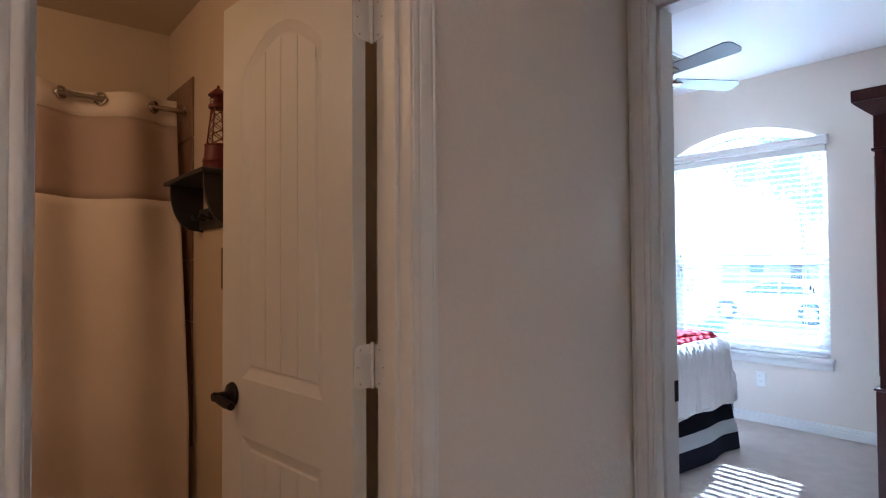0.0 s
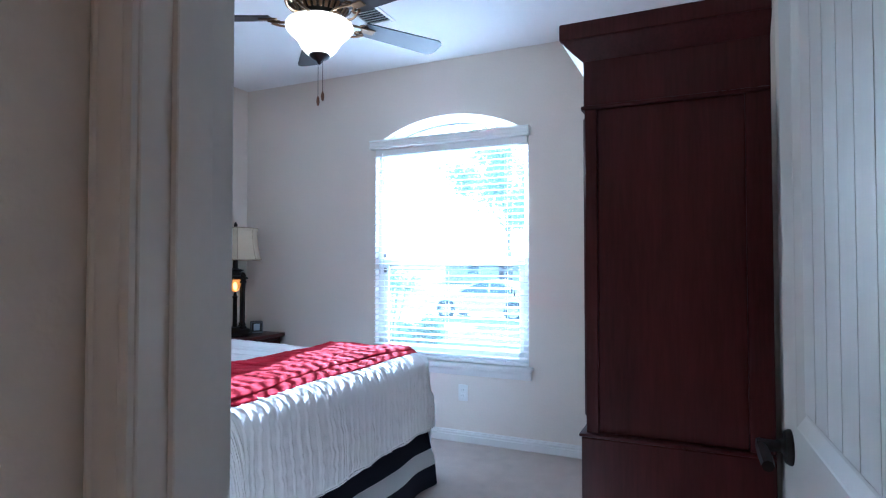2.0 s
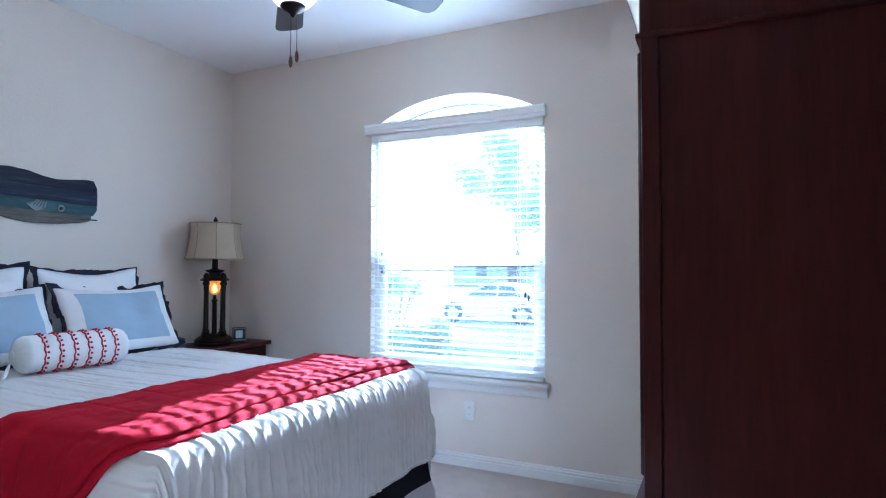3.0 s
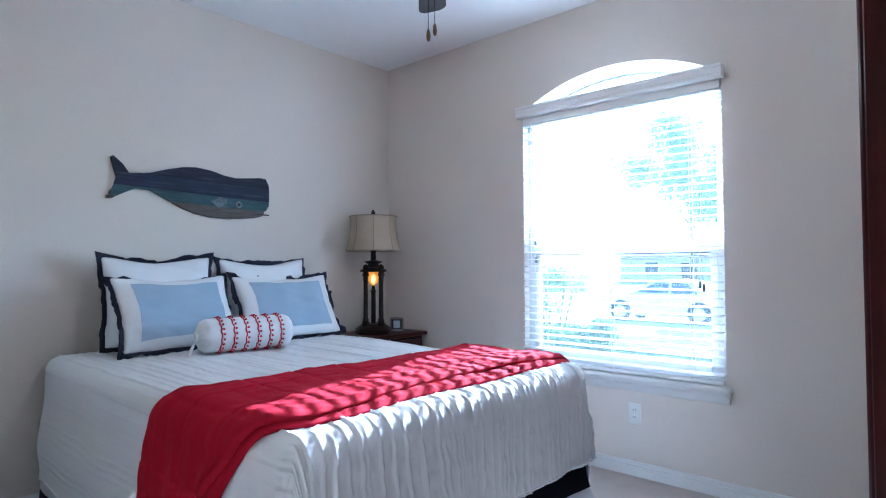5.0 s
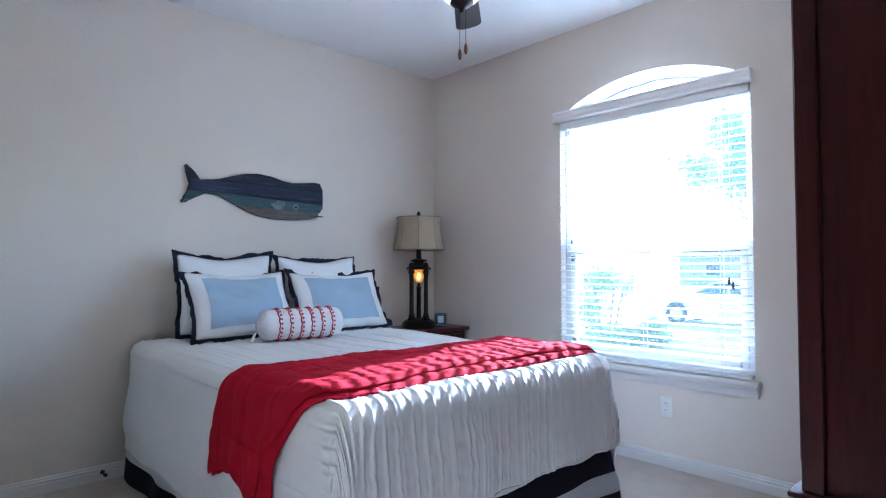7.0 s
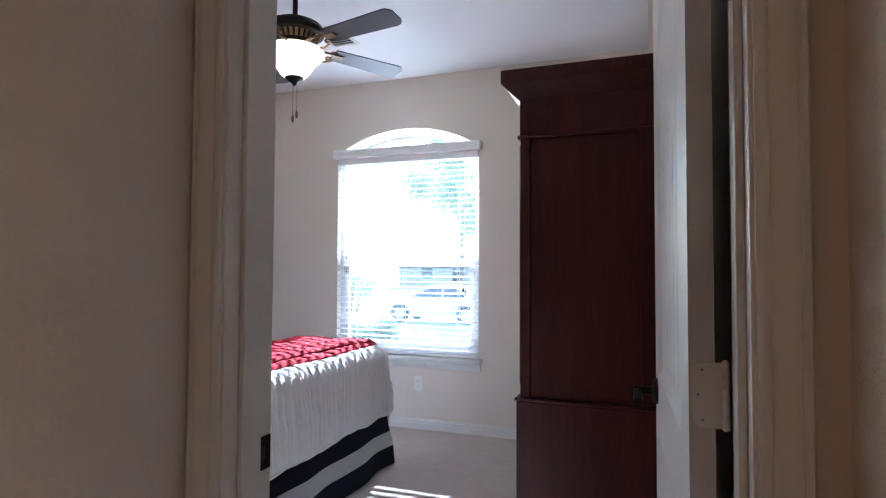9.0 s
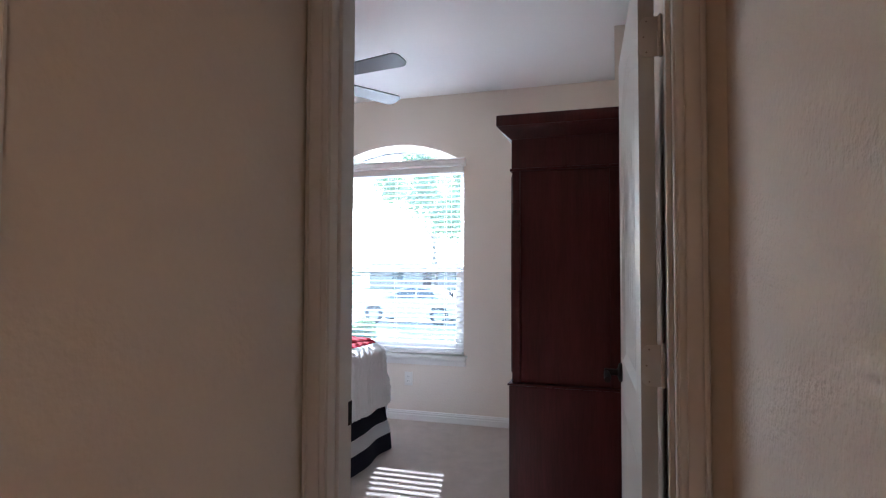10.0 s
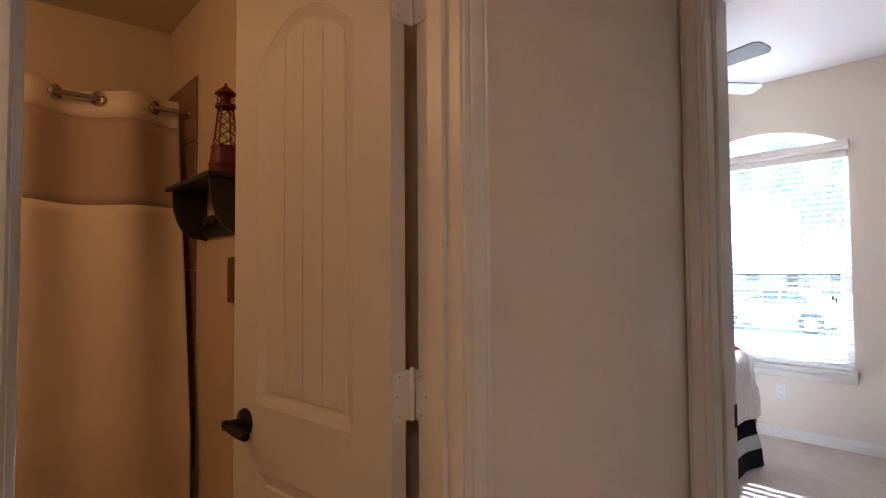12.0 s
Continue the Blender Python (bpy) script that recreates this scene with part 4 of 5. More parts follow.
_n.links.new(_m.outputs[0], _n.nodes["Material Output"].inputs["Surface"])
gl = part("amber_glass", bm, AMBER, tl, "glowing amber glass cup")
bm = lathe(bmesh.new(), [(0.004, 0.300), (0.010, 0.310), (0.013, 0.326), (0.010, 0.342), (0.003, 0.352)], 12)
bm.transform(LS)
part("bulb", bm, glowing("small_bulb", (1.0, 0.82, 0.5), 0.5), gl, "small lit bulb")
bm = lathe(bmesh.new(), [(0.070, 0.372), (0.074, 0.378), (0.066, 0.388), (0.036, 0.400), (0.030, 0.418), (0.046, 0.428), (0.050, 0.434), (0.022, 0.440), (0.015, 0.446), (0.0145, 0.520), (0.020, 0.524), (0.020, 0.534), (0.010, 0.54), (0.006, 0.595)], 18)
bm.transform(LS)
part("crown", bm, BRONZE, tl)
LINEND = material("lamp_trim", (0.24, 0.18, 0.12), 0.85, var=0.1)


def shade_r(k, a):
    r = 0.160 + 0.036 * (1 - k) ** 2.2 + 0.010 * max(0, k - 0.85) / 0.15
    s = (a / (2 * math.pi) * 8) % 1.0
    return r * (1 - 0.035 * math.sin(math.pi * s))


bm = grid_mesh(bmesh.new(), 72, 14, lambda u, v: Vector((shade_r(v, u * 2 * math.pi) * math.cos(u * 2 * math.pi), shade_r(v, u * 2 * math.pi) * math.sin(u * 2 * math.pi), 0.600 + 0.250 * v - 0.008 * math.sin(math.pi * ((u * 8) % 1.0)) * (1 - v))))
bmesh.ops.remove_doubles(bm, verts=bm.verts, dist=0.0005)
sh = part("shade", bm, LINEN, tl, "tan linen shade with scalloped panels", smooth="all")
so = sh.modifiers.new("thickness", "SOLIDIFY")
so.thickness = 0.003
for zz, kk in ((0.600, 0.0), (0.850, 1.0)):
    bm = tube(bmesh.new(), [(1.01 * shade_r(kk, 2 * math.pi * i / 48) * math.cos(2 * math.pi * i / 48), 1.01 * shade_r(kk, 2 * math.pi * i / 48) * math.sin(2 * math.pi * i / 48), zz) for i in range(49)], 0.004, 6)
    part("shade_rim", bm, LINEND, sh)
for k in range(8):
    a = 2 * math.pi * k / 8
    bm = tube(bmesh.new(), [(1.012 * shade_r(j / 8, a) * math.cos(a), 1.012 * shade_r(j / 8, a) * math.sin(a), 0.60 + 0.25 * j / 8) for j in range(9)], 0.0028, 6)
    part("seam", bm, LINEND, sh)
bm = bmesh.new()
for k in range(3):
    a = 2 * math.pi * k / 3
    tube(bm, [(0, 0, 0.852), (0.150 * math.cos(a), 0.150 * math.sin(a), 0.846)], 0.002, 6)
tube(bm, [(0.03, 0, 0.62), (0.055, 0, 0.63), (0.055, 0, 0.78), (0.0, 0, 0.853), (-0.055, 0, 0.78), (-0.055, 0, 0.66), (-0.03, 0, 0.62)], 0.002, 6)
part("harp", bm, BRONZE, tl)
bm = lathe(bmesh.new(), [(0.006, 0.846), (0.010, 0.856), (0.007, 0.860), (0.013, 0.866), (0.016, 0.876), (0.010, 0.890), (0.002, 0.902)], 12)
part("finial", bm, BRONZE, tl)

SILVER = material("silver_plastic", (0.22, 0.22, 0.23), 0.4, 0.3, var=0.05)
ck = thing("alarm_clock", 4.815, 3.575, 0.70, "small silver and black alarm clock on the nightstand", "clock", rz=-40)
part("case", B(-0.048, 0.048, -0.018, 0.032, 0.0, 0.104, 0.010, 2), DARK, ck)
bm = bmesh.new()
for x0, x1, z0, z1 in ((-0.050, -0.040, 0.006, 0.102), (0.040, 0.050, 0.006, 0.102), (-0.0395, 0.0395, 0.006, 0.020), (-0.0395, 0.0395, 0.094, 0.102)):
    box(bm, x0, x1, -0.023, -0.015, z0, z1, 0.003)
part("bezel", bm, SILVER, ck, "silver bezel")
part("screen", B(-0.024, 0.024, -0.0205, -0.016, 0.030, 0.084, 0.001), material("lcd", (0.42, 0.48, 0.56), 0.2), ck, "pale grey-blue display")

# ---- whale plaque of painted planks ----
def worn_wood(name, paint, bare):
    """Old paint, streaked along the grain and rubbed through to the wood."""
    m = material(name, paint, 0.75, var=0.6, scale=14, grain=60, stretch=(0.4, 6, 6), bump=0.5)
    nt = m.node_tree
    b = nt.nodes["Principled BSDF"]
    old = b.inputs["Base Color"].links[0].from_socket
    co, mp, nz, mr, mx = (nt.nodes.new("ShaderNode" + k) for k in ("TexCoord", "Mapping", "TexNoise", "MapRange", "MixRGB"))
    mp.inputs["Scale"].default_value = (1.6, 20, 26)
    nz.inputs["Scale"].default_value, nz.inputs["Detail"].default_value, nz.inputs["Roughness"].default_value = 2.2, 6.0, 0.7
    mr.inputs[1].default_value, mr.inputs[2].default_value = 0.54, 0.72
    mx.inputs[2].default_value = (*bare, 1)
    nt.links.new(co.outputs["Object"], mp.inputs[0])
    nt.links.new(mp.outputs[0], nz.inputs[0])
    nt.links.new(nz.outputs["Fac"], mr.inputs[0])
    nt.links.new(mr.outputs[0], mx.inputs[0])
    nt.links.new(old, mx.inputs[1])
    nt.links.new(mx.outputs[0], b.inputs["Base Color"])
    return m


WOODS = [worn_wood("whale_" + n, c, w) for n, c, w in (("navy", (0.009, 0.014, 0.036), (0.06, 0.065, 0.075)), ("navy_worn", (0.011, 0.018, 0.050), (0.07, 0.085, 0.10)), ("green", (0.035, 0.075, 0.090), (0.13, 0.15, 0.14)), ("grey", (0.10, 0.088, 0.078), (0.045, 0.035, 0.03)))]
wh = thing("whale_plaque", 3.42, RY - 0.002, 1.64, "rustic whale of painted navy, green and grey planks", "wall decor")
TOPK = ([0.0, 0.04, 0.07, 0.16, 0.24, 0.33, 0.42, 0.50, 0.60, 0.68, 0.76, 0.85, 0.93, 0.975, 1.0], [-0.075, -0.02, 0.065, 0.075, 0.085, 0.115, 0.138, 0.147, 0.138, 0.118, 0.108, 0.118, 0.128, 0.125, 0.08])
BOTK = ([0.0, 0.04, 0.07, 0.16, 0.24, 0.33, 0.42, 0.50, 0.60, 0.70, 0.80, 0.90, 0.955, 1.0], [-0.075, -0.075, -0.055, -0.010, -0.015, -0.060, -0.105, -0.132, -0.148, -0.150, -0.146, -0.135, -0.12, -0.05])
X0W, LW = -0.485, 0.985
LEVELS = [(0.068, 0.2, 0), (-0.012, 0.068, 1), (-0.075, -0.012, 2), (-0.2, -0.075, 3)]
for lo, hi, mi in LEVELS:
    bm = bmesh.new()
    seg = []
    for i in range(81):
        u = i / 80
        t_, b_ = float(np.interp(u, *TOPK)), float(np.interp(u, *BOTK))
        tilt = -0.03 * (u - 0.5)
        z1, z0 = min(t_, hi + tilt), max(b_, lo + tilt + 0.0015)
        seg.append((X0W + LW * u, z0, z1))
    run = []
    bm.free()
    for x, z0, z1 in seg + [(9, 1, 0)]:
        if z1 - z0 > 0.002:
            run.append((x, z0, z1))
        elif len(run) > 1:
            bm = prism(bmesh.new(), [(x, z0) for x, z0, _ in run] + [(x, z1) for x, _, z1 in run[::-1]], lambda u, v, w: Vector((u, -w, v)), 0.0, 0.020 + 0.002 * (mi % 2))
            part("plank", bm, WOODS[mi], wh, ("dark navy plank", "worn navy plank", "grey-green plank", "weathered grey plank")[mi], smooth=False)
            run = []
        else:
            run = []
# upper fluke, mouth, eye and fin
bm = prism(bmesh.new(), [(-0.425, 0.045), (-0.365, 0.072), (-0.395, 0.115), (-0.445, 0.158), (-0.455, 0.150), (-0.44, 0.09)], lambda u, v, w: Vector((u, -w, v)), 0.0, 0.0215)
part("fluke", bm, WOODS[0], wh, smooth=False)
part("mouth", B(0.40, 0.50, -0.0235, -0.018, -0.116, -0.108), DARK, wh)
TIN = material("tin", (0.16, 0.18, 0.20), 0.45, 0.8, var=0.3, scale=30, grain=100, bump=0.3)
bm = lathe(bmesh.new(), [(0.022, 0), (0.020, 0.004), (0.013, 0.004), (0.012, 0.002)], 18, m=Matrix.Translation((0.285, -0.0225, -0.058)) @ pose(0, 0, 0, 90))
ey = part("eye", bm, TIN, wh, "round tin eye")
bm = lathe(bmesh.new(), [(0.010, 0), (0.008, 0.006), (0.002, 0.008)], 12, m=Matrix.Translation((0.285, -0.0245, -0.058)) @ pose(0, 0, 0, 90))
part("pupil", bm, DARK, ey)
bm = prism(bmesh.new(), [(0.10, -0.050), (0.155, -0.020), (0.205, -0.028), (0.200, -0.060), (0.150, -0.088)], lambda u, v, w: Vector((u, -w, v)), 0.0215, 0.026)
fi = part("fin", bm, TIN, wh, "hammered tin fin", smooth=False)
for k in range(5):
    bm = tube(bmesh.new(), [(0.115 + 0.017 * k, -0.0265, -0.048 - 0.004 * k), (0.145 + 0.013 * k, -0.0265, -0.025)], 0.0022, 5)
    part("rib", bm, DARK, fi)

# ---- ceiling fan ----
FX, FY = 3.367, 1.871
FD = 0.056   # length of the drop below the canopy
fan = thing("ceiling_fan", FX, FY, CZ, "five-blade bronze ceiling fan with a lit glass bowl", "ceiling fan")
BLADE = material("blade_wood", (0.020, 0.016, 0.016), 0.40, var=0.3, scale=3, grain=25, stretch=(0.5, 5, 5), spec=0.6)
GOLDB = material("brushed_bronze", (0.16, 0.10, 0.055), 0.35, 0.85, var=0.3, scale=18, grain=60)
part("canopy", lathe(bmesh.new(), [(0.070, 0.0), (0.068, -0.02), (0.045, -0.045), (0.018, -0.055)], 24), BRONZE, fan)
part("downrod", lathe(bmesh.new(), [(0.013, -0.05), (0.013, -0.155 - FD)], 12), BRONZE, fan)
part("motor_housing", lathe(bmesh.new(), [(0.02, -0.145), (0.035, -0.155), (0.040, -0.165), (0.10, -0.180), (0.140, -0.200), (0.155, -0.228), (0.150, -0.250), (0.135, -0.258)], 40, (0, 0, -FD)), BRONZE, fan, "dark bronze motor housing")
part("motor_core", lathe(bmesh.new(), [(0.120, -0.250), (0.105, -0.275), (0.085, -0.300), (0.080, -0.312)], 32, (0, 0, -FD)), BRONZE, fan)
for k in range(28):
    a = 2 * math.pi * k / 28
    bm = B(-0.008, 0.008, -0.003, 0.003, -0.022, 0.022, 0.002)
    bm.transform(Matrix.Rotation(a, 4, "Z") @ Matrix.Translation((0.120, 0, -0.272 - FD)) @ pose(0, 0, 0, 0, 38, 0) @ pose(0, 0, 0, 0, 0, 90))
    part("vent_fin", bm, GOLDB, fan)
part("light_ring", lathe(bmesh.new(), [(0.080, -0.305), (0.105, -0.308), (0.110, -0.316), (0.098, -0.324), (0.105, -0.330)], 32, (0, 0, -FD)), GOLDB, fan)
BOWL = glowing("lit_glass", (1.0, 0.80, 0.52), 0.055, (0.85, 0.80, 0.70))
_n = BOWL.node_tree
_l, _m = _n.nodes.new("ShaderNodeBsdfTranslucent"), _n.nodes.new("ShaderNodeMixShader")
_l.inputs[0].default_value, _m.inputs[0].default_value = (0.9, 0.84, 0.72, 1), 0.10
_n.links.new(_n.nodes["Principled BSDF"].outputs[0], _m.inputs[1])
_n.links.new(_l.outputs[0], _m.inputs[2])
_n.links.new(_m.outputs[0], _n.nodes["Material Output"].inputs["Surface"])
bowl = part("glass_bowl", lathe(bmesh.new(), [(0.095, -0.316), (0.130, -0.321), (0.150, -0.330), (0.157, -0.342), (0.153, -0.358), (0.138, -0.376), (0.118, -0.392), (0.102, -0.410), (0.090, -0.432), (0.076, -0.454), (0.058, -0.472), (0.03, -0.480)], 40, (0, 0, -FD)), BOWL, fan, "frosted white glass bowl, lit", smooth="all")
bowl.visible_shadow = False
part("bowl_cap", lathe(bmesh.new(), [(0.046, -0.470), (0.048, -0.480), (0.036, -0.492), (0.016, -0.502), (0.008, -0.515), (0.002, -0.520)], 24, (0, 0, -FD)), BRONZE, fan)


def blade_outline():
    pts = []
    for i in range(9):
        k = i / 8
        pts.append((0.225 + 0.40 * k, -0.052 - 0.014 * k))
    for i in range(1, 6):
        a = -math.pi / 2 + math.pi / 2 * i / 6
        pts.append((0.625 + 0.045 * math.cos(a), -0.021 + 0.045 * math.sin(a)))
    for i in range(0, 6):
        a = math.pi / 2 * i / 6
        pts.append((0.625 + 0.045 * math.cos(a), 0.021 + 0.045 * math.sin(a)))
    for i in range(9):
        k = 1 - i / 8
        pts.append((0.225 + 0.40 * k, 0.052 + 0.014 * k))
    return pts


for k in range(5):
    R = Matrix.Rotation(radians(-102 + 72 * k), 4, "Z") @ Matrix.Translation((0, 0, -0.300 - FD)) @ pose(0, 0, 0, -12, 0, 0)
    bm = prism(bmesh.new(), blade_outline(), lambda u, v, w: Vector((u, v, w)), -0.003, 0.003)
    bm.transform(R)
    bd = part("blade", bm, BLADE, fan, "dark wooden blade", smooth=False)
    bm = bmesh.new()
    for sgn in (-1, 1):
        tube(bm, [(0.085 + 0.15 * i / 8, sgn * (0.012 + 0.026 * math.sin(i / 8 * math.pi) + 0.014 * i / 8), -0.012 - 0.016 * math.sin(i / 8 * math.pi * 0.9)) for i in range(9)], 0.006, 6)
        tube(bm, [(0.215 + 0.02 * math.cos(j / 8 * 5.0), sgn * (0.028 + 0.014 * math.sin(j / 8 * 5.0)), -0.010) for j in range(9)], 0.005, 6)
    box(bm, 0.215, 0.285, -0.020, 0.020, -0.010, -0.003, 0.003)
    box(bm, 0.07, 0.13, -0.018, 0.018, -0.014, -0.004, 0.003)
    bm.transform(R)
    part("bracket", bm, GOLDB, bd, "scrolled bronze blade bracket")
for dx, dy, L in ((-0.018, -0.006, 0.172), (0.014, -0.008, 0.142)):
    bm = tube(bmesh.new(), [(dx, dy, -0.490 - FD), (dx, dy, -0.500 - FD - L)], 0.0012, 6)
    ch = part("pull_chain", bm, BRONZE, fan)
    bm = lathe(bmesh.new(), [(0.002, 0.0), (0.006, -0.010), (0.008, -0.026), (0.006, -0.040), (0.002, -0.046)], 10, (dx, dy, -0.500 - FD - L))
    part("wooden_pull", bm, material("pull_wood", (0.20, 0.10, 0.05), 0.5), ch, "small wooden pull")

# ceiling vent
vt = thing("ceiling_vent", 4.10, 2.07, CZ, "white metal ceiling air vent", "vent", rz=0)
bm = bmesh.new()
for x0, x1, y0, y1 in ((-0.16, 0.16, -0.10, -0.075), (-0.16, 0.16, 0.075, 0.10), (-0.16, -0.135, -0.075, 0.075), (0.135, 0.16, -0.075, 0.075)):
    box(bm, x0, x1, y0, y1, -0.008, 0.0, 0.002)
part("frame", bm, TRIM, vt)
# dark sheet put behind the slats for the shade in the duct
part("duct_shade", B(-0.134, 0.134, -0.074, 0.074, -0.0015, -0.0003), DARK, vt)
for k in range(9):
    bm = B(-0.006, 0.006, -0.074, 0.074, -0.0006, 0.0006)
    bm.transform(Matrix.Translation((-0.12 + 0.03 * k, 0, -0.008)) @ pose(0, 0, 0, 0, -48, 0))
    part("slat", bm, TRIM, vt, smooth=False)

# door stop on the baseboard
ds = thing("door_stop", 2.55, RY - 0.015, 0.045, "dark rubber-tipped door stop on the baseboard", "door stop")
part("spring", lathe(bmesh.new(), [(0.012, 0), (0.008, 0.004), (0.006, 0.02), (0.006, 0.05)], 10, m=pose(0, 0, 0, 90)), BRONZE, ds)
part("tip", lathe(bmesh.new(), [(0.009, 0.05), (0.010, 0.054), (0.010, 0.066), (0.007, 0.070)], 10, m=pose(0, 0, 0, 90)), DARK, ds)

# ---- bathroom ----
CURT = material("curtain_white", (0.78, 0.70, 0.64), 0.9, var=0.06, scale=6, grain=200, bump=0.3, bump_scale=260)
TAUPE = material("curtain_taupe", (0.46, 0.365, 0.32), 0.9, var=0.06, scale=6, grain=200, bump=0.3, bump_scale=260)
CHROME = material("brushed_nickel", (0.50, 0.45, 0.40), 0.25, 1.0, var=0.08, stretch=(1, 8, 8))
RODY, RODZ = 2.83, 2.02
rod = thing("curtain_rod", BXW, RODY, RODZ, "brushed metal shower curtain rod", "curtain rod")
part("rod", tube(bmesh.new(), [(0, 0, 0), (-2.2, 0, 0)], 0.0125, 14), CHROME, rod)
part("flange", lathe(bmesh.new(), [(0.032, 0), (0.030, 0.012), (0.016, 0.018)], 20, m=pose(0, 0, 0, 0, -90, 0)), CHROME, rod)


def curtain_y(x, z):
    ph = 2 * math.pi * (x - 0.509) / 0.365
    k = max(0.0, (2.0 - z) / 1.8)
    return RODY + (0.046 - 0.026 * k) * math.cos(ph) + 0.012 * k * math.sin(ph * 0.5 + 1) - 0.20 * min(1.0, k * 1.3) + 0.010 * k * noise.noise(Vector((x * 6, z * 1.5, 3)))


cu = thing("shower_curtain", 0.0, RODY, 0.2, "white and taupe banded shower curtain on grommets", "curtain")
for nm, z0, z1, mat, lab in (("top_band", 1.945, 2.062, CURT, "white top band"), ("taupe_band", 1.575, 1.945, TAUPE, "taupe band"), ("lower_panel", 0.20, 1.575, CURT, "white lower panel")):
    nv = max(2, int((z1 - z0) / 0.04))
    bm = grid_mesh(bmesh.new(), 150, nv, lambda u, v: Vector((-0.95 + 1.86 * u, curtain_y(-0.95 + 1.86 * u, z0 + (z1 - z0) * v) - RODY, z0 + (z1 - z0) * v - 0.2 + 0.012 * math.sin((-0.95 + 1.86 * u) * 9) * (1 if nm == "top_band" and v > 0.9 else 0.4))))
    ob = part(nm, bm, mat, cu, lab, smooth="all")
    so = ob.modifiers.new("thickness", "SOLIDIFY")
    so.thickness = 0.0015
for k in range(-8, 3):
    x = 0.509 + 0.365 * math.floor(k / 2) + (0.072 if k % 2 else -0.072)
    bm = bmesh.new()
    pts = [(0.0, 0.026 * math.cos(2 * math.pi * i / 20), 0.026 * math.sin(2 * math.pi * i / 20)) for i in range(21)]
    slope = math.atan2(1, (-1 if k % 2 == 0 else 1) * -0.9)
    tube(bm, pts, 0.006, 8)
    bm.transform(Matrix.Translation((x, 0, RODZ - 0.2)) @ pose(0, 0, 0, 0, 0, -50 if k % 2 == 0 else 50))
    part("grommet", bm, CHROME, cu, "metal grommet")

# tub and its tile surround
PORC = material("tub_enamel", (0.75, 0.73, 0.70), 0.2, var=0.02)
tb = thing("bathtub", 0.0, BTILE, 0, "white enamelled bathtub behind the curtain", "bathtub")
bm = bmesh.new()
box(bm, -1.24, 0.93, 0.0, 0.06, 0, 0.40, 0.012, 2)
box(bm, -1.24, 0.93, 0.42, 0.48, 0, 0.40, 0.012, 2)
box(bm, -1.24, -1.18, 0.06, 0.42, 0, 0.40)
box(bm, 0.87, 0.93, 0.06, 0.42, 0, 0.40)
box(bm, -1.18, 0.87, 0.06, 0.42, 0.06, 0.10)
part("shell", bm, PORC, tb)
BROWNT = material("brown_tile", (0.20, 0.12, 0.075), 0.35, var=0.3, scale=8, grain=40, rand=0.3)
wt = tagged(new("wall_tile"), "brown ceramic tiles beside the tub", "tile", kind="structure")
for i in range(6):
    z0 = 0.442 + i * 0.288
    for y0, y1 in ((BTILE, BTILE + 0.237), (BTILE + 0.241, BBACK - 0.002)):
        part("tile", B(BXW - 0.010, BXW - 0.0005, y0, y1, z0, z0 + 0.284, 0.002), BROWNT, wt, smooth=False)

# shelf with pegs and a lighthouse
SHELF = material("dark_navy_paint", (0.022, 0.022, 0.028), 0.5, var=0.3, scale=10, grain=50)
SY0, SY1, SZ = 2.10, 2.63, 1.625
sf = thing("wall_shelf", BXW, (SY0 + SY1) / 2, SZ, "dark painted wall shelf with curved brackets and pegs", "shelf")
hw = (SY1 - SY0) / 2
part("top_board", B(-0.155, -0.001, -hw, hw, 0.0, 0.018, 0.004, 2), SHELF, sf)
part("back_board", B(-0.018, -0.001, -hw + 0.03, hw - 0.03, -0.19, -0.10, 0.003), SHELF, sf)
for y in (-hw + 0.03, hw - 0.05):
    pts = [(0.0, 0.0), (0.135, 0.0)] + [(0.018 + 0.117 * math.cos(k / 10 * math.pi / 2) ** 0.8, -0.02 - 0.175 * math.sin(k / 10 * math.pi / 2)) for k in range(11)] + [(0.0, -0.20)]
    bm = prism(bmesh.new(), pts, lambda u, v, w: Vector((-0.001 - u, w, v)), y, y + 0.018)
    part("bracket", bm, SHELF, sf, smooth=False)
for k in range(4):
    yy = -hw + 0.10 + 0.10 * k
    bm = lathe(bmesh.new(), [(0.006, 0), (0.006, 0.035), (0.012, 0.045), (0.010, 0.055), (0.003, 0.058)], 12, m=Matrix.Translation((-0.018, yy, -0.150)) @ pose(0, 0, 0, 0, -80, 0))
    part("peg", bm, SHELF, sf)

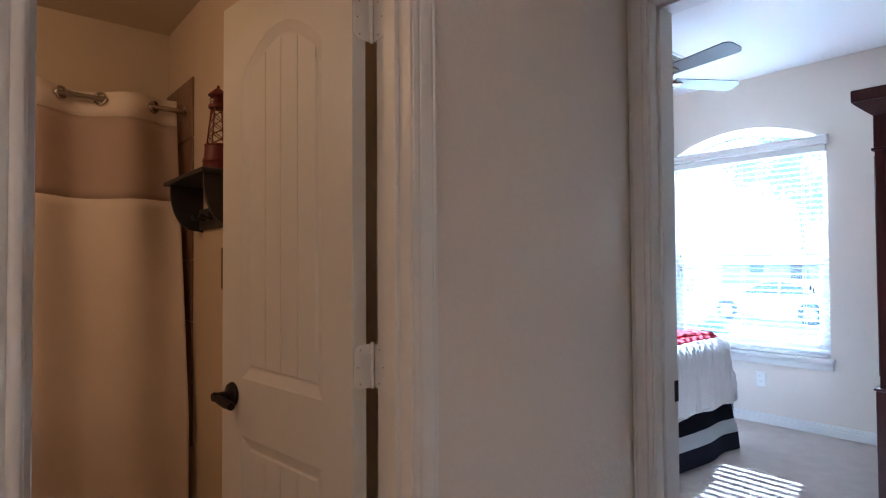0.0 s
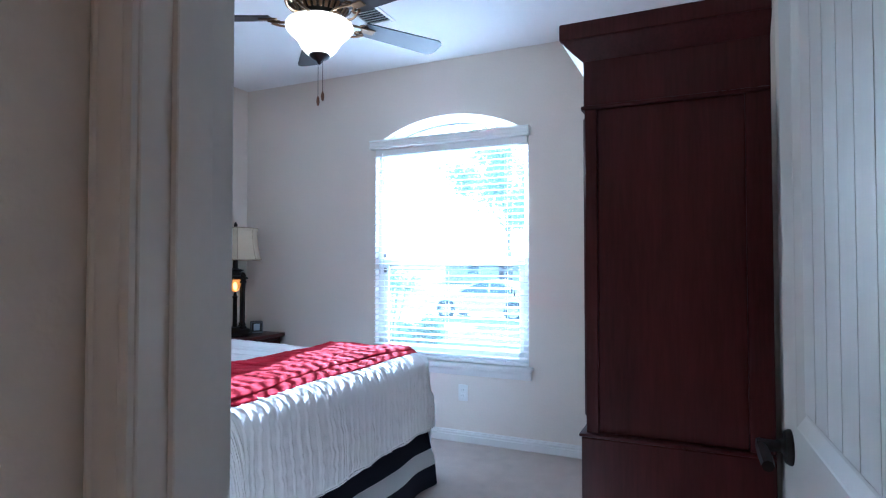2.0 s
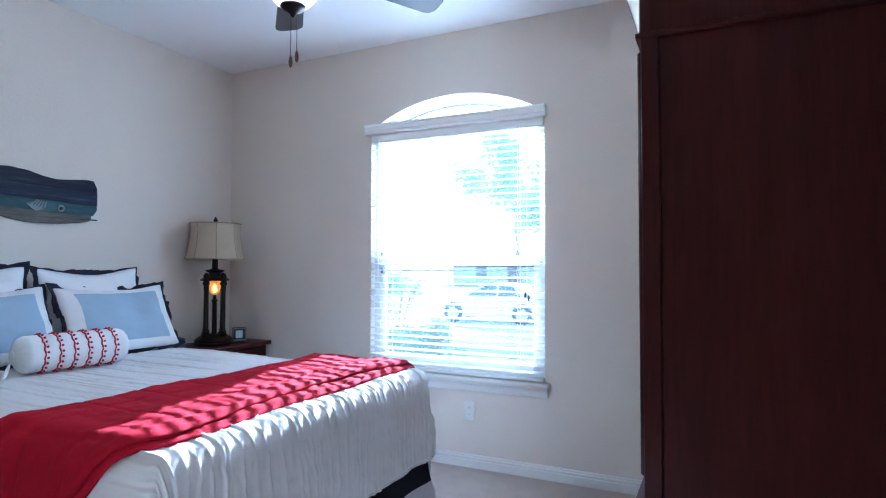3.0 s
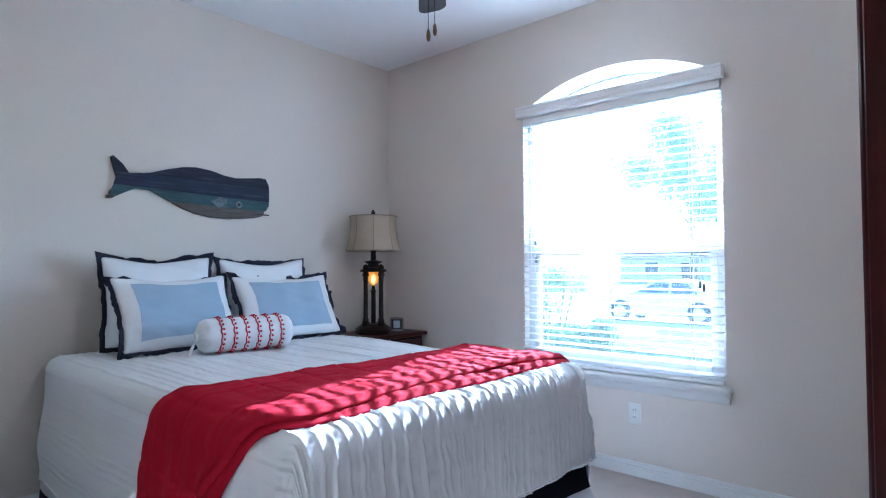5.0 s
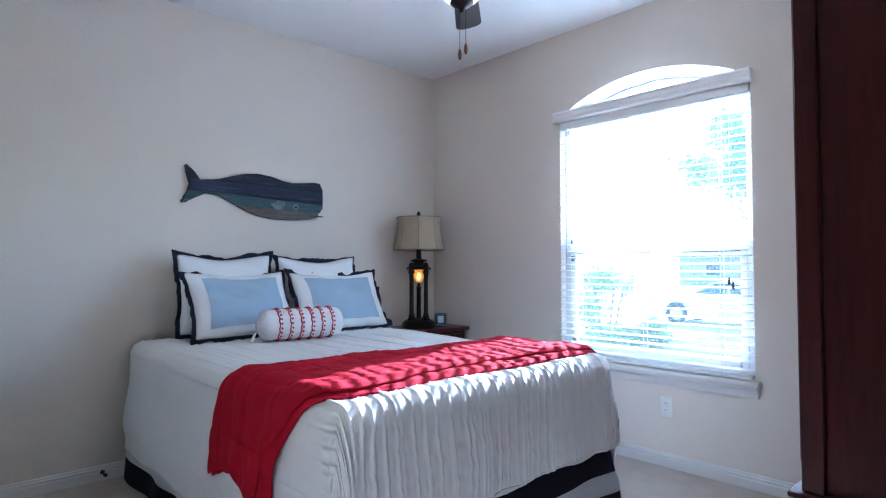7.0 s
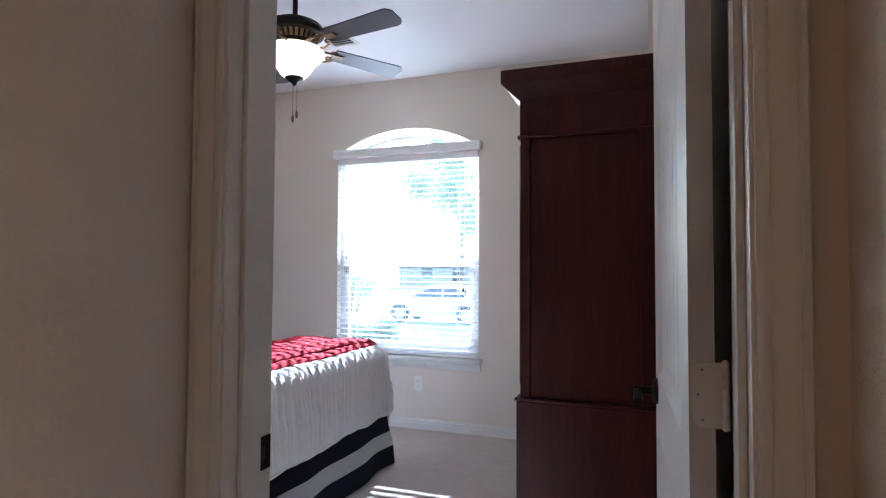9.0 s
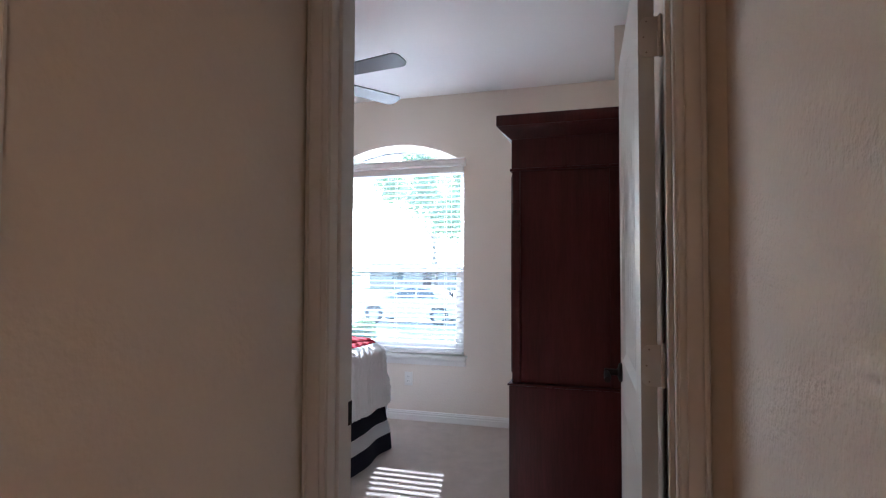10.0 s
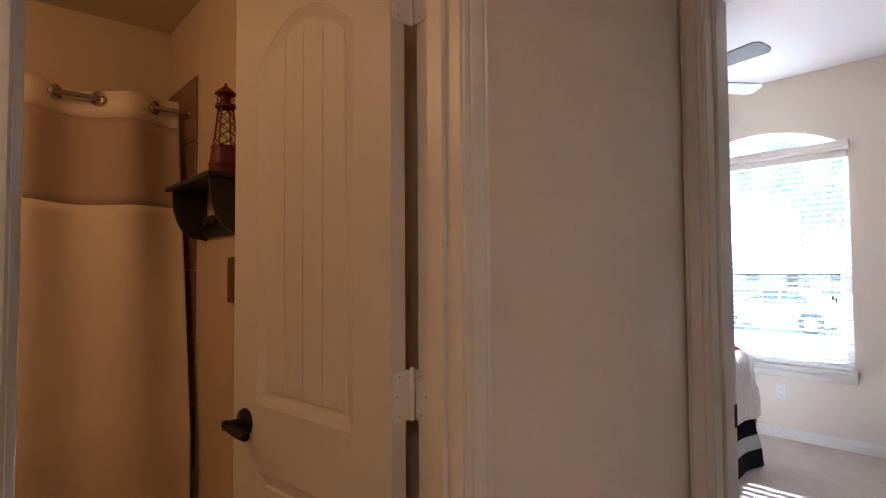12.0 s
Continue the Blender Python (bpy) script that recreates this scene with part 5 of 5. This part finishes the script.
LRED = material("lighthouse_red", (0.12, 0.012, 0.014), 0.5, var=0.25, scale=20, grain=60)
lh = thing("toy_lighthouse", 0.879, 2.172, SZ + 0.018, "small red metal lattice lighthouse on the shelf", "ornament")
part("base", lathe(bmesh.new(), [(0.056, 0), (0.055, 0.03), (0.058, 0.034), (0.052, 0.05), (0.048, 0.092), (0.051, 0.095), (0.050, 0.100), (0.042, 0.101)], 20), LRED, lh)
cn = [(math.cos(math.pi / 4 + k * math.pi / 2), math.sin(math.pi / 4 + k * math.pi / 2)) for k in range(4)]
rad = lambda z: 0.046 - 0.018 * (z - 0.1) / 0.14
for (ax, ay), (bx, by) in zip(cn, cn[1:] + cn[:1]):
    part("leg", tube(bmesh.new(), [(ax * rad(0.1), ay * rad(0.1), 0.10), (ax * rad(0.24), ay * rad(0.24), 0.24)], 0.0028, 6), LRED, lh)
    for j in range(4):
        z0, z1 = 0.10 + 0.035 * j, 0.135 + 0.035 * j
        part("cross_brace", tube(bmesh.new(), [(ax * rad(z0), ay * rad(z0), z0), (bx * rad(z1), by * rad(z1), z1)], 0.0016, 5), LRED, lh)
        part("cross_brace", tube(bmesh.new(), [(bx * rad(z0), by * rad(z0), z0), (ax * rad(z1), ay * rad(z1), z1)], 0.0016, 5), LRED, lh)
part("gallery", lathe(bmesh.new(), [(0.020, 0.238), (0.036, 0.242), (0.037, 0.250), (0.034, 0.256), (0.020, 0.257)], 20), LRED, lh)
for z in (0.264, 0.276, 0.288):
    part("gallery_rail", tube(bmesh.new(), [(0.030 * math.cos(2 * math.pi * i / 20), 0.030 * math.sin(2 * math.pi * i / 20), z) for i in range(21)], 0.0016, 5), LRED, lh)
part("lantern", lathe(bmesh.new(), [(0.020, 0.256), (0.018, 0.296)], 12), LRED, lh)
part("roof", lathe(bmesh.new(), [(0.038, 0.292), (0.036, 0.297), (0.012, 0.318), (0.006, 0.322), (0.004, 0.332), (0.001, 0.334)], 20), LRED, lh)

pq = thing("wall_plaque", BXW, 2.21, 1.18, "small brown wooden plaque on the bathroom wall", "wall decor")
part("board", B(-0.016, -0.001, -0.09, 0.09, 0.0, 0.17, 0.004, 2), material("plaque_wood", (0.13, 0.065, 0.03), 0.6, var=0.3), pq)

# ---- outside ----
GZ = -0.83
LAWN = material("lawn", (0.13, 0.19, 0.06), 0.95, var=0.35, scale=0.8, grain=14, bump=0.6, bump_scale=20, dist=0.03)
CONC = material("pale_concrete", (0.60, 0.585, 0.55), 0.85, var=0.1, scale=0.7, grain=12)
structure("ground", B(5.3, 900, -600, 600, GZ - 0.3, GZ), LAWN, "green lawn reaching to the distance", "ground")
structure("driveway", B(6.3, 13.1, -60, 60, GZ - 0.02, GZ + 0.02, 0.005), CONC, "pale concrete walk along the house", "pavement")
structure("road", B(14.9, 25.0, -200, 200, GZ - 0.05, GZ + 0.012), CONC, "pale concrete street", "road")
structure("kerb", B(14.7, 14.9, -200, 200, GZ - 0.05, GZ + 0.10, 0.02), CONC, "concrete kerb", "kerb")

CARW = material("car_white", (0.78, 0.79, 0.80), 0.25, var=0.02, spec=0.6)
TYRE = material("tyre", (0.02, 0.02, 0.02), 0.85)
CGLASS = material("car_glass", (0.05, 0.07, 0.08), 0.1, var=0.1)
ALLOY = material("alloy", (0.5, 0.5, 0.52), 0.35, 0.8)
car = thing("car", 22.3, 8.1, GZ + 0.012, "white sedan parked on the street", "car", rz=90)


def car_section(x):
    """Half width and heights along the car: x from the tail (-2.25) to the nose (2.25)."""
    k = (x + 2.25) / 4.5
    return 0.86 * (1 - 0.10 * abs(2 * k - 1) ** 4)


bodyp = [(-2.25, 0.32), (-2.28, 0.60), (-2.20, 0.92), (-1.60, 1.00), (-0.6, 0.98), (0.85, 0.96), (1.65, 0.84), (2.15, 0.70), (2.26, 0.50), (2.22, 0.28), (1.75, 0.22), (-1.8, 0.22)]
bm = prism(bmesh.new(), bodyp, lambda u, v, w: Vector((u, w * (0.97 if v > 0.7 else 1.0), v)), -0.87, 0.87)
bmesh.ops.bevel(bm, geom=[e for e in bm.edges], offset=0.05, segments=2, affect="EDGES")
part("body", bm, CARW, car)
cab = [(-1.75, 0.95), (-1.05, 1.40), (-0.55, 1.47), (0.15, 1.44), (1.10, 0.94)]
bm = bmesh.new()
prism(bm, cab, lambda u, v, w: Vector((u, w * (1 - 0.32 * (v - 0.95)), v)), -0.80, 0.80)
bmesh.ops.bevel(bm, geom=[e for e in bm.edges], offset=0.04, segments=2, affect="EDGES")
part("cabin", bm, CARW, car)
for sgn in (-1, 1):
    for pts in ([(-1.30, 1.00), (-0.95, 1.34), (-0.42, 1.39), (-0.42, 1.00)], [(-0.34, 1.00), (-0.34, 1.39), (0.12, 1.37), (0.82, 1.00)]):
        bm = prism(bmesh.new(), pts, lambda u, v, w: Vector((u, sgn * w * (1 - 0.32 * (v - 0.95)), v)), 0.79, 0.812)
        part("side_window", bm, CGLASS, car, smooth=False)
    for x in (-1.35, 1.35):
        wl = part("wheel", lathe(bmesh.new(), [(0.20, -0.10), (0.31, -0.10), (0.33, -0.07), (0.33, 0.07), (0.31, 0.10), (0.20, 0.10)], 28, m=Matrix.Translation((x, sgn * 0.79, 0.33)) @ pose(0, 0, 0, 90)), TYRE, car, "black tyre")
        part("arch_gap", lathe(bmesh.new(), [(0.385, -0.01), (0.385, 0.01)], 28, m=Matrix.Translation((x, sgn * 0.868, 0.36)) @ pose(0, 0, 0, 90)), TYRE, car)
        part("rim", lathe(bmesh.new(), [(0.225, -0.02), (0.22, 0.02), (0.10, 0.012), (0.04, 0.02)], 20, m=Matrix.Translation((x, sgn * 0.888, 0.33)) @ pose(0, 0, 0, -90 * sgn)), ALLOY, wl, "alloy rim")

def leafy(name, base):
    """Thin leaves that let part of the light through."""
    m = material(name, base, 0.7, var=0.5, scale=3, grain=9)
    nt = m.node_tree
    b, out = nt.nodes["Principled BSDF"], nt.nodes["Material Output"]
    tr, mx = nt.nodes.new("ShaderNodeBsdfTranslucent"), nt.nodes.new("ShaderNodeMixShader")
    mx.inputs[0].default_value = 0.6
    tr.inputs["Color"].default_value = (0.30, 0.42, 0.20, 1)
    nt.links.new(b.outputs[0], mx.inputs[1])
    nt.links.new(tr.outputs[0], mx.inputs[2])
    nt.links.new(mx.outputs[0], out.inputs["Surface"])
    return m


LEAF = leafy("leaf", (0.12, 0.20, 0.11))
BARK = material("bark", (0.20, 0.16, 0.13), 0.9, var=0.3, scale=5, grain=30)


def leaves(rng, clumps, per, size):
    """Small leaf quads round clump centres (x, y, z, radius)."""
    vs, fs = [], []
    for cx, cy, cz, r in clumps:
        for _ in range(per):
            d = rng.normal(size=3)
            d /= np.linalg.norm(d)
            c = np.array((cx, cy, cz)) + d * r * rng.random() ** 0.45
            a, b = rng.normal(size=3), rng.normal(size=3)
            a /= np.linalg.norm(a)
            b -= a * (a @ b)
            b /= np.linalg.norm(b)
            s = size * (0.6 + 0.8 * rng.random())
            i = len(vs)
            vs += [tuple(c - a * s), tuple(c + b * s * 0.45), tuple(c + a * s), tuple(c - b * s * 0.45)]
            fs.append((i, i + 1, i + 2, i + 3))
    me = bpy.data.meshes.new("leaves")
    me.from_pydata(vs, [], fs)
    me.materials.append(LEAF)
    return me


def tree(x, y, h, crown, seed, label):
    rng = np.random.default_rng(seed)
    t = thing("tree", x, y, GZ, label, "tree", "trees outside")
    bm = bmesh.new()
    tube(bm, [(0.05 * math.sin(i), 0.05 * math.cos(i * 1.3), h * 0.62 * i / 8) for i in range(9)], 0.16, 10, lambda k: 1.2 - 0.8 * k)
    clumps = []
    for k in range(9):
        a = rng.random() * 6.28
        r = crown * (0.35 + 0.6 * rng.random())
        z = h * (0.45 + 0.5 * rng.random())
        e = (r * math.cos(a), r * math.sin(a), z)
        tube(bm, [(0, 0, h * 0.35 + 0.03 * k * h), (e[0] * 0.5, e[1] * 0.5, z * 0.8), e], 0.05, 6, lambda q: 1.2 - 0.9 * q)
        for _ in range(4):
            clumps.append((e[0] + rng.normal() * 0.35, e[1] + rng.normal() * 0.35, z + rng.normal() * 0.3, crown * (0.22 + 0.15 * rng.random())))
    part("trunk", bm, BARK, t)
    cr = new("crown", leaves(rng, clumps, 260, 0.13))
    cr.parent = t
    return t


tree(27.0, 8.7, 8.4, 3.1, 3, "leafy green tree across the street")


def shrub(x, y, w, h, seed):
    rng = np.random.default_rng(seed)
    t = thing("shrub", x, y, GZ, "dense green shrub in the front garden", "shrub", "shrubs outside")
    bm = bmesh.new()
    for k in range(6):
        a = k * 1.05
        tube(bm, [(0, 0, 0), (0.15 * w * math.cos(a), 0.15 * w * math.sin(a), h * 0.4), (0.3 * w * math.cos(a), 0.3 * w * math.sin(a), h * 0.8)], 0.02, 6)
    part("stems", bm, BARK, t)
    cl = [(rng.normal() * w * 0.22, rng.normal() * w * 0.22, h * (0.2 + 0.7 * rng.random()), w * 0.22) for _ in range(16)]
    cr = new("crown", leaves(rng, cl, 150, 0.05))
    cr.parent = t


shrub(11.9, 6.45, 1.25, 2.0, 11)
shrub(12.2, 5.65, 0.8, 1.0, 12)
shrub(13.7, 6.9, 0.9, 0.55, 13)

# house across the street
HB = material("house_brick", (0.48, 0.41, 0.36), 0.9, var=0.2, scale=3, grain=25)
HR_ = material("roof_shingle", (0.22, 0.20, 0.19), 0.9, var=0.25, scale=3, grain=20)
hs = thing("house", 62.0, 19.0, GZ, "brick house across the street with a dark roof", "house")
part("wall", B(0, 9, -9, 9, 0, 2.9), HB, hs, smooth=False)
bm = prism(bmesh.new(), [(-0.6, 2.85), (9.6, 2.85), (4.5, 4.4)], lambda u, v, w: Vector((u, w, v)), -9.6, 9.6)
part("roof", bm, HR_, hs, smooth=False)
for y in (-6.5, -2.0, 5.5):
    w_ = part("window", B(-0.06, 0.02, y - 0.8, y + 0.8, 0.9, 2.3), VINYL, hs, smooth=False)
    part("pane", B(-0.075, -0.055, y - 0.7, y + 0.7, 1.0, 2.2), CGLASS, w_, smooth=False)
part("front_door", B(-0.06, 0.02, 1.4, 2.4, 0.0, 2.1), MAHOGD, hs, smooth=False)
